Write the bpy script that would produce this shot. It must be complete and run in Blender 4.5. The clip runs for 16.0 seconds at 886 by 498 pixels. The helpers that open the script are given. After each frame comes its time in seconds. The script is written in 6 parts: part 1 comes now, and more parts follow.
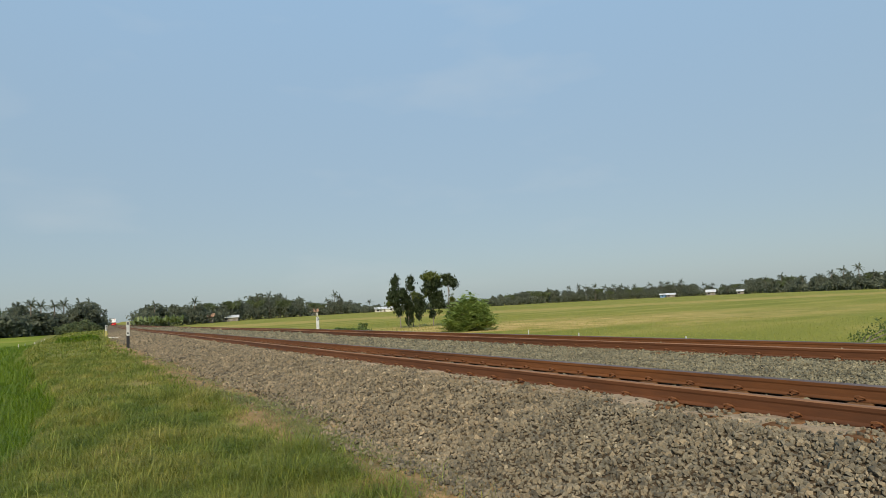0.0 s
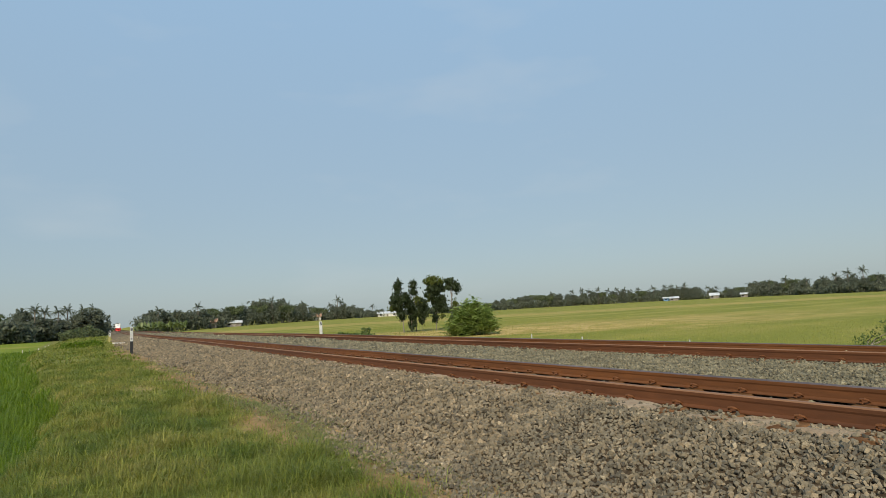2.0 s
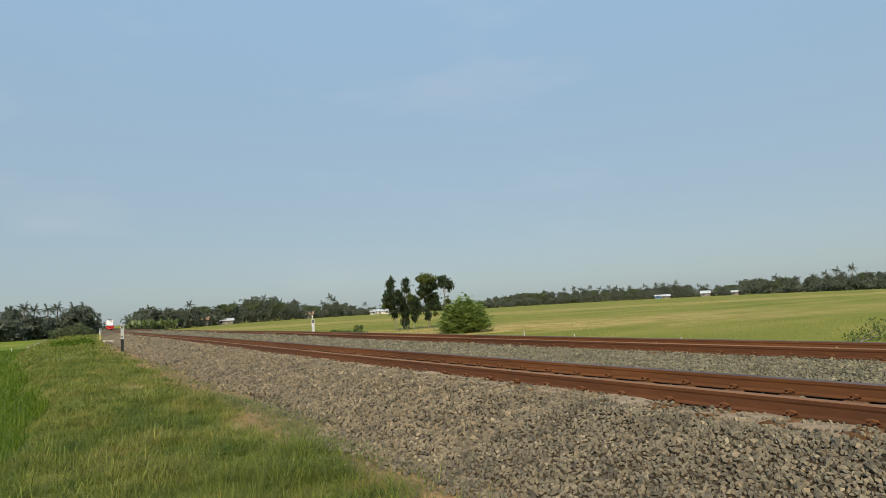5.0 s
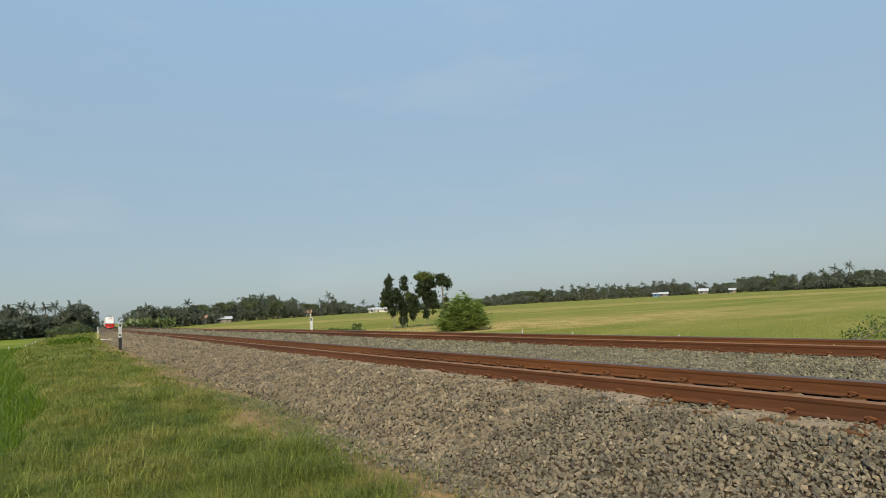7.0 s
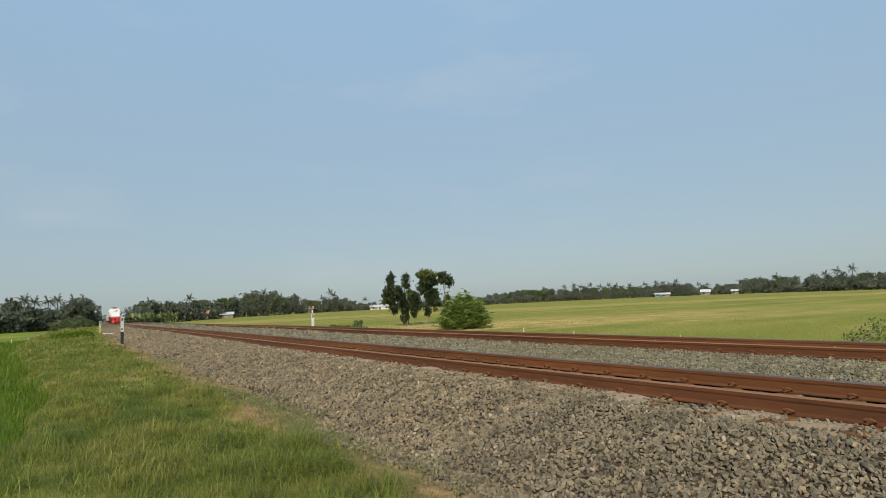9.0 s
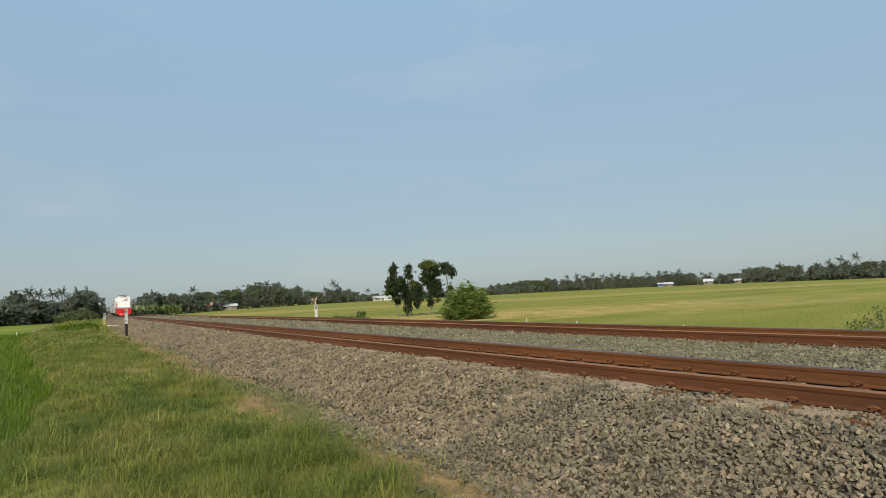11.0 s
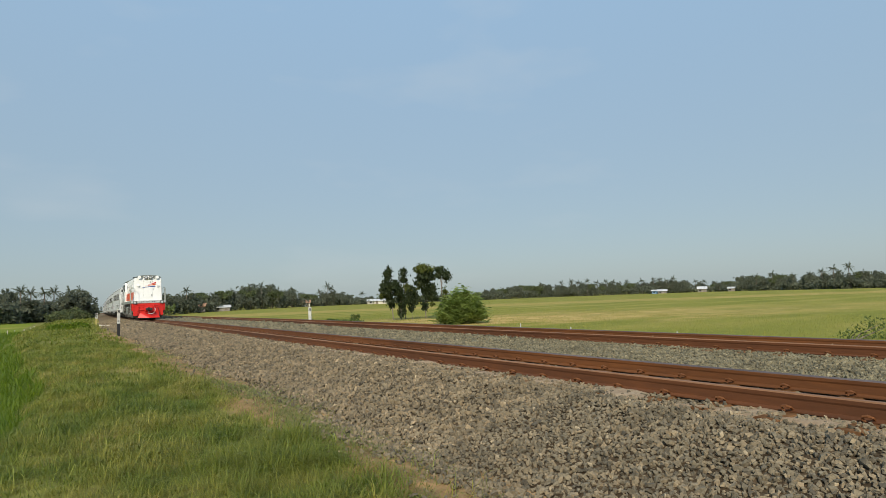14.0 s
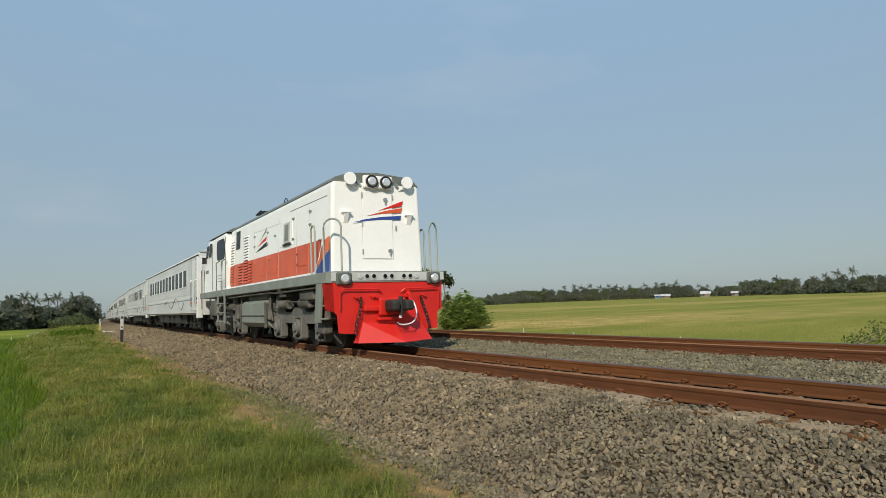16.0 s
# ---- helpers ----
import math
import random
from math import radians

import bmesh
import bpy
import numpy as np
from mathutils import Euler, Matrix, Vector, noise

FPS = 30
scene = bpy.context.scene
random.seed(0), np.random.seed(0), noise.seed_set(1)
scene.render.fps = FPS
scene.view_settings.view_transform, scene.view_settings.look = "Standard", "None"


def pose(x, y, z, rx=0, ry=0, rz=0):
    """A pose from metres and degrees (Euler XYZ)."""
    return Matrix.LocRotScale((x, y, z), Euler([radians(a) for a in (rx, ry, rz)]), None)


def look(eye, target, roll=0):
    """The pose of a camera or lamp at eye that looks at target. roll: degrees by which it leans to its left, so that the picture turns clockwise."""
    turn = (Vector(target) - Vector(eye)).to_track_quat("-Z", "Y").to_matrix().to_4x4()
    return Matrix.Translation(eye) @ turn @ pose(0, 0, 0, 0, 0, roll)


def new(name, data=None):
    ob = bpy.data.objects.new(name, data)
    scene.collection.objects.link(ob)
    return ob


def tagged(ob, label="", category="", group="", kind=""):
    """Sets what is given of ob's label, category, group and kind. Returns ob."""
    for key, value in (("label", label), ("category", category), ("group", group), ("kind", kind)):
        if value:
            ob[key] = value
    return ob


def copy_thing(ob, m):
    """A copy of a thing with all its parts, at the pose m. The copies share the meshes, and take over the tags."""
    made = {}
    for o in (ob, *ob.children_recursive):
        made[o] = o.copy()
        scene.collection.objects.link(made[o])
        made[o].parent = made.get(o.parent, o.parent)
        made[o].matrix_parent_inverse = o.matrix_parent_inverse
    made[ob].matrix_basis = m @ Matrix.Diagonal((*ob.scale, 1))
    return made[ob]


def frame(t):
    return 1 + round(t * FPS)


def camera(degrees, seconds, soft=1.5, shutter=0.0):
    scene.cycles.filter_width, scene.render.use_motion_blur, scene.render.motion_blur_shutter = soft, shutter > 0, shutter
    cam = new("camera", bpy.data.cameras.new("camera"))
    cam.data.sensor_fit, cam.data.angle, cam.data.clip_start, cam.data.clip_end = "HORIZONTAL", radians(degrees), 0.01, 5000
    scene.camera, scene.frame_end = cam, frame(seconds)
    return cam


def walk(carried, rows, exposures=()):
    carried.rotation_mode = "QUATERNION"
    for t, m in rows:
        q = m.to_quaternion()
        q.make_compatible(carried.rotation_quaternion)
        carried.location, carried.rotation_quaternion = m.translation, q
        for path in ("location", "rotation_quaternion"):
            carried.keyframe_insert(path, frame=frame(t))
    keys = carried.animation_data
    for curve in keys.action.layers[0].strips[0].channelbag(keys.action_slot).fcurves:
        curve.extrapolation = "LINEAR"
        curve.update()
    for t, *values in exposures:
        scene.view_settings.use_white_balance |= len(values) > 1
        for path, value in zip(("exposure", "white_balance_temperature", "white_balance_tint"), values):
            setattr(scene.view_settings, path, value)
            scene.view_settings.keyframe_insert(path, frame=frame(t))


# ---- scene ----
EYE = 0.98            # eye above the rail heads
cam = camera(72.0, 16.0, soft=0.5)
walk(cam, [
    (0.0, pose(0.000, 0.000, EYE - 0.000, 90 + 5.215, 2.812, -31.666)),
    (0.5, pose(0.002, -0.001, EYE + 0.000, 90 + 5.320, 3.101, -31.877)),
    (1.0, pose(-0.005, -0.004, EYE + 0.004, 90 + 5.693, 3.231, -31.582)),
    (1.5, pose(0.001, -0.014, EYE - 0.005, 90 + 5.791, 3.057, -31.254)),
    (2.0, pose(-0.007, -0.007, EYE - 0.005, 90 + 5.639, 3.050, -31.391)),
    (2.5, pose(-0.008, -0.006, EYE - 0.006, 90 + 5.462, 3.195, -31.585)),
    (3.0, pose(-0.004, -0.001, EYE - 0.007, 90 + 5.692, 3.126, -32.219)),
    (3.5, pose(-0.003, -0.002, EYE - 0.009, 90 + 5.419, 3.468, -31.623)),
    (4.0, pose(-0.003, 0.012, EYE - 0.015, 90 + 5.332, 3.160, -31.935)),
    (6.5, pose(-0.001, 0.012, EYE - 0.021, 90 + 5.455, 3.135, -32.217)),
    (7.0, pose(0.005, 0.019, EYE - 0.022, 90 + 5.209, 3.117, -32.247)),
    (7.5, pose(-0.002, 0.015, EYE - 0.030, 90 + 5.213, 2.774, -31.820)),
    (8.0, pose(0.000, 0.009, EYE - 0.023, 90 + 5.398, 2.944, -31.658)),
    (8.5, pose(0.011, 0.015, EYE - 0.026, 90 + 4.881, 3.040, -32.163)),
    (9.0, pose(0.007, 0.009, EYE - 0.027, 90 + 5.030, 2.481, -32.091)),
    (11.5, pose(0.007, 0.025, EYE - 0.038, 90 + 4.084, 2.792, -31.803)),
    (12.0, pose(0.007, 0.032, EYE - 0.037, 90 + 4.613, 2.775, -31.655)),
    (12.5, pose(0.006, 0.035, EYE - 0.036, 90 + 4.816, 2.468, -32.155)),
    (13.0, pose(0.003, 0.035, EYE - 0.037, 90 + 4.727, 2.324, -32.210)),
    (13.5, pose(0.014, 0.040, EYE - 0.037, 90 + 4.462, 2.054, -32.585)),
    (14.0, pose(0.015, 0.043, EYE - 0.040, 90 + 4.540, 1.995, -32.364)),
    (14.5, pose(0.005, 0.034, EYE - 0.039, 90 + 4.366, 2.470, -32.001)),
    (15.0, pose(0.014, 0.034, EYE - 0.035, 90 + 4.752, 2.438, -32.228)),
    (15.5, pose(0.014, 0.032, EYE - 0.036, 90 + 4.647, 2.336, -32.205)),
    (16.0, pose(0.009, 0.024, EYE - 0.037, 90 + 5.039, 2.115, -32.103)),
], [(0.0, 0.0), (15.4, 0.0), (15.7, -0.07), (16.0, -0.14)])

# ---- light ----
SUN = Vector((-0.535, -0.625, 0.57)).normalized()
world = bpy.data.worlds.new("sky")
scene.world = world
world.use_nodes = True
wn = world.node_tree
sky = wn.nodes.new("ShaderNodeTexSky")
sky.sky_type = "NISHITA"
sky.sun_disc = False
sky.sun_elevation = math.asin(SUN.z)
sky.sun_rotation = math.atan2(SUN.x, SUN.y)
sky.air_density, sky.dust_density, sky.ozone_density = 1.0, 1.0, 1.0
# thin white haze over the whole dome, a little thicker in faint wisps
w_co = wn.nodes.new("ShaderNodeTexCoord")
w_map = wn.nodes.new("ShaderNodeMapping")
w_map.inputs["Scale"].default_value = (3.0, 3.0, 9.0)
w_noise = wn.nodes.new("ShaderNodeTexNoise")
w_noise.inputs["Scale"].default_value, w_noise.inputs["Detail"].default_value = 1.1, 4.0
w_range = wn.nodes.new("ShaderNodeMapRange")
w_range.inputs[1].default_value, w_range.inputs[2].default_value = 0.58, 0.80
w_range.inputs[3].default_value, w_range.inputs[4].default_value = 0.0, 0.22
w_mix = wn.nodes.new("ShaderNodeMix")
w_mix.data_type = "RGBA"
w_mix.inputs[7].default_value = (5.4, 5.8, 6.0, 1)
wn.links.new(w_co.outputs["Generated"], w_map.inputs[0])
wn.links.new(w_map.outputs[0], w_noise.inputs[0])
wn.links.new(w_noise.outputs[0], w_range.inputs[0])
wn.links.new(w_range.outputs[0], w_mix.inputs[0])
w_xyz = wn.nodes.new("ShaderNodeSeparateXYZ")
wn.links.new(w_co.outputs["Generated"], w_xyz.inputs[0])
w_haze = wn.nodes.new("ShaderNodeValToRGB")
w_haze.color_ramp.elements[0].position, w_haze.color_ramp.elements[0].color = 0.0, (0.322, 0.400, 0.430, 1)
w_haze.color_ramp.elements[1].position, w_haze.color_ramp.elements[1].color = 0.55, (0.338, 0.525, 0.735, 1)
wn.links.new(w_xyz.outputs[2], w_haze.inputs[0])
w_up = wn.nodes.new("ShaderNodeVectorMath")
w_up.operation = "SCALE"
w_up.inputs["Scale"].default_value = 10.0
wn.links.new(w_haze.outputs[0], w_up.inputs[0])
w_veil = wn.nodes.new("ShaderNodeMix")
w_veil.data_type = "RGBA"
w_veil.inputs[0].default_value = 0.78
wn.links.new(sky.outputs[0], w_veil.inputs[6])
wn.links.new(w_up.outputs[0], w_veil.inputs[7])
wn.links.new(w_veil.outputs[2], w_mix.inputs[6])
wn.links.new(w_mix.outputs[2], wn.nodes["Background"].inputs[0])
wn.nodes["Background"].inputs[1].default_value = 0.109
sun = new("sun", bpy.data.lights.new("sun", "SUN"))
sun.data.energy, sun.data.angle, sun.data.color = 4.3, radians(0.6), (1.0, 0.905, 0.73)
sun.matrix_world = look(SUN * 50, (0, 0, 0))

# ---- materials ----
def ramp_colors(nt, stops):
    r = nt.nodes.new("ShaderNodeValToRGB")
    while len(r.color_ramp.elements) < len(stops):
        r.color_ramp.elements.new(0.5)
    for e, (p, c) in zip(r.color_ramp.elements, stops):
        e.position, e.color = p, (*c, 1)
    return r


def surface(name, stops, scale=4.0, rough=0.8, metal=0.0, fine=None, bump=0.0, bump_scale=40.0, stretch=(1, 1, 1), per=None, sheen=0.0):
    """A worn surface: broad noise through a colour ramp, finer noise that lightens and darkens, bump; per: how far each piece or island differs."""
    m = bpy.data.materials.new(name)
    m.use_nodes = True
    nt = m.node_tree
    b = nt.nodes["Principled BSDF"]
    b.inputs["Roughness"].default_value, b.inputs["Metallic"].default_value = rough, metal
    co = nt.nodes.new("ShaderNodeTexCoord")
    mp = nt.nodes.new("ShaderNodeMapping")
    mp.inputs["Scale"].default_value = stretch
    nt.links.new(co.outputs["Object"], mp.inputs[0])
    n1 = nt.nodes.new("ShaderNodeTexNoise")
    n1.inputs["Scale"].default_value, n1.inputs["Detail"].default_value = scale, 5.0
    nt.links.new(mp.outputs[0], n1.inputs[0])
    r = ramp_colors(nt, stops)
    nt.links.new(n1.outputs[0], r.inputs[0])
    out = r.outputs[0]
    if fine:
        n2 = nt.nodes.new("ShaderNodeTexNoise")
        n2.inputs["Scale"].default_value, n2.inputs["Detail"].default_value = fine[0], 3.0
        nt.links.new(mp.outputs[0], n2.inputs[0])
        mr = nt.nodes.new("ShaderNodeMapRange")
        mr.inputs[1].default_value, mr.inputs[2].default_value = 0.3, 0.7
        mr.inputs[3].default_value, mr.inputs[4].default_value = 1 - fine[1], 1 + fine[1]
        nt.links.new(n2.outputs[0], mr.inputs[0])
        mx = nt.nodes.new("ShaderNodeVectorMath")
        mx.operation = "SCALE"
        nt.links.new(out, mx.inputs[0]), nt.links.new(mr.outputs[0], mx.inputs["Scale"])
        out = mx.outputs[0]
    if per:
        if per[0] == "object":
            g = nt.nodes.new("ShaderNodeObjectInfo")
            src = g.outputs["Random"]
        else:
            g = nt.nodes.new("ShaderNodeNewGeometry")
            src = g.outputs["Random Per Island"]
        pr = ramp_colors(nt, per[1])
        nt.links.new(src, pr.inputs[0])
        mx = nt.nodes.new("ShaderNodeMix")
        mx.data_type, mx.blend_type = "RGBA", "MULTIPLY"
        mx.inputs[0].default_value = 1.0
        nt.links.new(out, mx.inputs[6]), nt.links.new(pr.outputs[0], mx.inputs[7])
        out = mx.outputs[2]
    nt.links.new(out, b.inputs["Base Color"])
    if bump:
        n3 = nt.nodes.new("ShaderNodeTexNoise")
        n3.inputs["Scale"].default_value, n3.inputs["Detail"].default_value = bump_scale, 4.0
        nt.links.new(mp.outputs[0], n3.inputs[0])
        bp = nt.nodes.new("ShaderNodeBump")
        bp.inputs["Strength"].default_value, bp.inputs["Distance"].default_value = bump, 0.02
        nt.links.new(n3.outputs[0], bp.inputs["Height"])
        nt.links.new(bp.outputs[0], b.inputs["Normal"])
    return m


def leafy(m, share=0.45):
    """Lets light through thin leaves: a share of the light that falls on one side leaves by the other."""
    nt = m.node_tree
    b = nt.nodes["Principled BSDF"]
    src = b.inputs["Base Color"].links[0].from_socket
    tr = nt.nodes.new("ShaderNodeBsdfTranslucent")
    mix = nt.nodes.new("ShaderNodeMixShader")
    mix.inputs[0].default_value = share
    nt.links.new(src, tr.inputs[0])
    nt.links.new(b.outputs[0], mix.inputs[1]), nt.links.new(tr.outputs[0], mix.inputs[2])
    nt.links.new(mix.outputs[0], nt.nodes["Material Output"].inputs[0])


def paint(name, c, rough=0.45, dirt=0.12, metal=0.0):
    d = tuple(v * (1 - dirt) for v in c)
    return surface(name, [(0.3, d), (0.65, c)], 1.6, rough, metal, fine=(14, 0.02), bump=0.03, bump_scale=6)


M = {}
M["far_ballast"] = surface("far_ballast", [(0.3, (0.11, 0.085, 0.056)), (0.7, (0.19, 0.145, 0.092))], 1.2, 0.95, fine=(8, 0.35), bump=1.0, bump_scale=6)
M["dust"] = surface("pale_dust", [(0.3, (0.21, 0.138, 0.078)), (0.7, (0.36, 0.27, 0.175))], 6.0, 0.95, fine=(40, 0.15), bump=0.5, bump_scale=30)
# bed darker than its stones: shade in the gaps is put into the colour
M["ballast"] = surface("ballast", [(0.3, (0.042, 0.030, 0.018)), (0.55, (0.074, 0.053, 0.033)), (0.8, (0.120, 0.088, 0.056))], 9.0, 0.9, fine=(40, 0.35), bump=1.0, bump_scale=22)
M["rust"] = surface("rust", [(0.3, (0.095, 0.032, 0.007)), (0.6, (0.155, 0.053, 0.011)), (0.8, (0.205, 0.083, 0.023))], 1.5, 0.75, 0.05, fine=(24, 0.15), bump=0.12, bump_scale=45, stretch=(1, 0.15, 1))
M["rust_dark"] = surface("dusty_rust", [(0.3, (0.070, 0.023, 0.006)), (0.6, (0.114, 0.037, 0.009)), (0.8, (0.155, 0.058, 0.016))], 1.2, 0.8, 0.05, fine=(22, 0.15), bump=0.12, bump_scale=40, stretch=(1, 0.15, 1))
M["rust_top"] = surface("rust_worn_bright", [(0.3, (0.17, 0.078, 0.034)), (0.7, (0.27, 0.135, 0.068))], 1.1, 0.8, 0.0, fine=(20, 0.12), stretch=(1, 0.2, 1))
M["rail_head"] = surface("rail_head", [(0.3, (0.085, 0.068, 0.070)), (0.7, (0.14, 0.115, 0.118))], 0.8, 0.75, 0.0, fine=(20, 0.1))
M["rail_head"].node_tree.nodes["Principled BSDF"].inputs["Specular IOR Level"].default_value = 0.12
M["concrete"] = surface("concrete", [(0.3, (0.10, 0.046, 0.020)), (0.7, (0.20, 0.105, 0.05))], 5.0, 0.9, fine=(40, 0.12), bump=0.3)
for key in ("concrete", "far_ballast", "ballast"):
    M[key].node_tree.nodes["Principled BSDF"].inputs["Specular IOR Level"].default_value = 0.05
M["white"] = paint("white_paint", (0.88, 0.88, 0.87), 0.35, 0.04)
M["red"] = paint("red_paint", (0.64, 0.020, 0.013), 0.42, 0.18)
M["orange"] = paint("orange_paint", (0.66, 0.098, 0.026), 0.4, 0.2)
M["orange_light"] = paint("bright_orange_paint", (0.76, 0.155, 0.03), 0.4, 0.1)
M["blue"] = paint("blue_paint", (0.03, 0.07, 0.30), 0.4)
M["grey"] = paint("grey_paint", (0.235, 0.255, 0.23), 0.5, 0.25)
M["rail_grey"] = paint("handrail_grey", (0.30, 0.32, 0.285), 0.55, 0.2)
M["strip"] = paint("lamp_strip_grey", (0.52, 0.53, 0.52), 0.45, 0.2)
M["dark"] = paint("dark_grime", (0.025, 0.024, 0.022), 0.7, 0.3)
M["black"] = paint("black_paint", (0.012, 0.012, 0.013), 0.5)
M["straw_paint"] = paint("faded_yellow", (0.42, 0.36, 0.12), 0.7, 0.3)
# white toned down: shade on the post faces is mixed into the paint
M["post_white"] = paint("shade_toned_white", (0.56, 0.56, 0.53), 0.7, 0.3)
M["silver"] = paint("silver_paint", (0.52, 0.54, 0.55), 0.35, 0.10)
ISLE = [(0.0, (0.42, 0.42, 0.41)), (0.25, (0.74, 0.74, 0.71)), (0.6, (0.95, 0.93, 0.85)), (0.85, (1.10, 1.02, 0.90)), (0.97, (1.25, 1.17, 1.04)), (1.0, (1.8, 1.74, 1.62))]
BLADE = [(0.0, (0.62, 0.70, 0.6)), (0.5, (1.0, 1.0, 1.0)), (0.85, (1.2, 1.1, 0.9)), (0.95, (1.3, 1.2, 1.3)), (1.0, (1.7, 1.6, 2.0))]
LEAFY = [(0.0, (0.75, 0.78, 0.78)), (0.6, (1.0, 1.0, 1.0)), (1.0, (1.25, 1.2, 1.0))]
M["stone"] = surface("dusty_stone", [(0.35, (0.160, 0.128, 0.084)), (0.65, (0.252, 0.202, 0.136))], 3.0, 0.9, fine=(90, 0.22), bump=0.3, bump_scale=90, per=("island", ISLE))
# nearest stones: slightly darker and greyer than the rest of the shoulder
M["stone_near"] = surface("near_grey_stone", [(0.35, (0.146, 0.121, 0.083)), (0.65, (0.226, 0.188, 0.132))], 3.0, 0.9, fine=(60, 0.22), bump=0.4, bump_scale=70, per=("island", ISLE))
M["stone_grey"] = surface("grey_stone", [(0.35, (0.136, 0.122, 0.080)), (0.65, (0.215, 0.193, 0.130))], 3.0, 0.9, fine=(90, 0.22), bump=0.3, bump_scale=90, per=("island", ISLE))
M["stone_one"] = surface("single_stone", [(0.35, (0.150, 0.121, 0.081)), (0.65, (0.230, 0.186, 0.127))], 6.0, 0.9, fine=(90, 0.15), bump=0.2, bump_scale=80, per=("object", ISLE))
M["grass"] = surface("verge_grass", [(0.30, (0.112, 0.162, 0.020)), (0.48, (0.196, 0.228, 0.034)), (0.6, (0.272, 0.268, 0.053)), (0.8, (0.40, 0.335, 0.10))], 1.3, 0.65, fine=(5, 0.25), per=("island", BLADE))
M["rice"] = surface("young_rice", [(0.3, (0.104, 0.172, 0.006)), (0.7, (0.158, 0.228, 0.010))], 0.5, 0.6, per=("island", BLADE))
M["field_grass"] = surface("field_grass", [(0.3, (0.25, 0.272, 0.053)), (0.6, (0.33, 0.322, 0.07)), (0.8, (0.43, 0.37, 0.13))], 0.12, 0.7, per=("island", BLADE))
M["dry_grass"] = surface("dry_grass", [(0.3, (0.19, 0.225, 0.075)), (0.55, (0.28, 0.275, 0.105)), (0.75, (0.46, 0.36, 0.17))], 0.8, 0.7, per=("island", BLADE))
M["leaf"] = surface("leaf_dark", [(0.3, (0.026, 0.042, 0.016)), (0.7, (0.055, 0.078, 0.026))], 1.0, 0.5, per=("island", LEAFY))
# lighter copy of the grove leaf; sunshine on some lumps is painted in
M["leaf_lit"] = surface("leaf_sunlit", [(0.3, (0.070, 0.098, 0.020)), (0.7, (0.145, 0.165, 0.030))], 1.0, 0.5, per=("island", LEAFY))
M["leaf_weed"] = surface("leaf_weed", [(0.3, (0.085, 0.125, 0.03)), (0.7, (0.15, 0.195, 0.05))], 1.0, 0.55, per=("island", LEAFY))
M["leaf_bush"] = surface("leaf_bush", [(0.3, (0.175, 0.245, 0.055)), (0.7, (0.275, 0.345, 0.085))], 1.0, 0.55, per=("island", LEAFY))
# far leaf lifted and greyed: distance haze is put into its base colour
M["leaf_far_hazed"] = surface("leaf_far_hazed", [(0.3, (0.118, 0.136, 0.098)), (0.7, (0.172, 0.188, 0.128))], 0.2, 0.8, per=("island", [(0.0, (0.9, 0.9, 0.9)), (1.0, (1.1, 1.08, 1.0))]))
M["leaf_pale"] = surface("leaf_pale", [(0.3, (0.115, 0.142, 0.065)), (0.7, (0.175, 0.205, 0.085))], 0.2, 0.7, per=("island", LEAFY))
M["banana"] = surface("banana_leaf", [(0.3, (0.145, 0.185, 0.065)), (0.7, (0.23, 0.27, 0.10))], 0.4, 0.5, per=("object", LEAFY))
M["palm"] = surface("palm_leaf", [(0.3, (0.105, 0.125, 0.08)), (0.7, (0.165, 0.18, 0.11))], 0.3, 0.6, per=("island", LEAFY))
M["bark"] = surface("bark", [(0.3, (0.12, 0.10, 0.08)), (0.7, (0.26, 0.22, 0.17))], 6, 0.9, bump=0.5)
M["glass"] = surface("dark_glass", [(0.3, (0.008, 0.009, 0.010)), (0.7, (0.018, 0.02, 0.022))], 1.0, 0.22)
M["glass"].node_tree.nodes["Principled BSDF"].inputs["IOR"].default_value = 1.12
M["lamp_case"] = paint("lamp_case", (0.11, 0.12, 0.108), 0.5, 0.3)
M["lens"] = surface("lamp_glass", [(0.3, (0.62, 0.63, 0.64)), (0.7, (0.85, 0.85, 0.85))], 20.0, 0.12, 0.5)
M["chrome"] = surface("bare_steel", [(0.3, (0.35, 0.36, 0.34)), (0.7, (0.5, 0.5, 0.48))], 8.0, 0.35, 0.8)
M["grime"] = surface("dusty_running_gear", [(0.3, (0.058, 0.055, 0.049)), (0.5, (0.096, 0.091, 0.081)), (0.72, (0.155, 0.147, 0.130))], 1.4, 0.75, fine=(16, 0.22), bump=0.3, bump_scale=20)
M["gear_light"] = surface("pale_dusty_castings", [(0.3, (0.085, 0.083, 0.075)), (0.7, (0.165, 0.161, 0.147))], 1.3, 0.75, fine=(16, 0.18), bump=0.2, bump_scale=20)
M["roof"] = paint("roof_grey", (0.15, 0.165, 0.15), 0.55, 0.3)
M["coach"] = surface("coach_silver", [(0.3, (0.50, 0.51, 0.51)), (0.7, (0.62, 0.63, 0.63))], 1.2, 0.4, 0.0, fine=(8, 0.06), stretch=(1, 0.3, 1))
M["coach_light"] = paint("coach_white", (0.70, 0.71, 0.71), 0.35, 0.12)
M["tin"] = surface("pale_tin_roof", [(0.3, (0.42, 0.43, 0.44)), (0.7, (0.62, 0.62, 0.61))], 0.6, 0.5, fine=(4, 0.1))
M["tile"] = surface("clay_tile_roof", [(0.3, (0.26, 0.14, 0.08)), (0.7, (0.40, 0.24, 0.15))], 0.8, 0.85, fine=(4, 0.2))
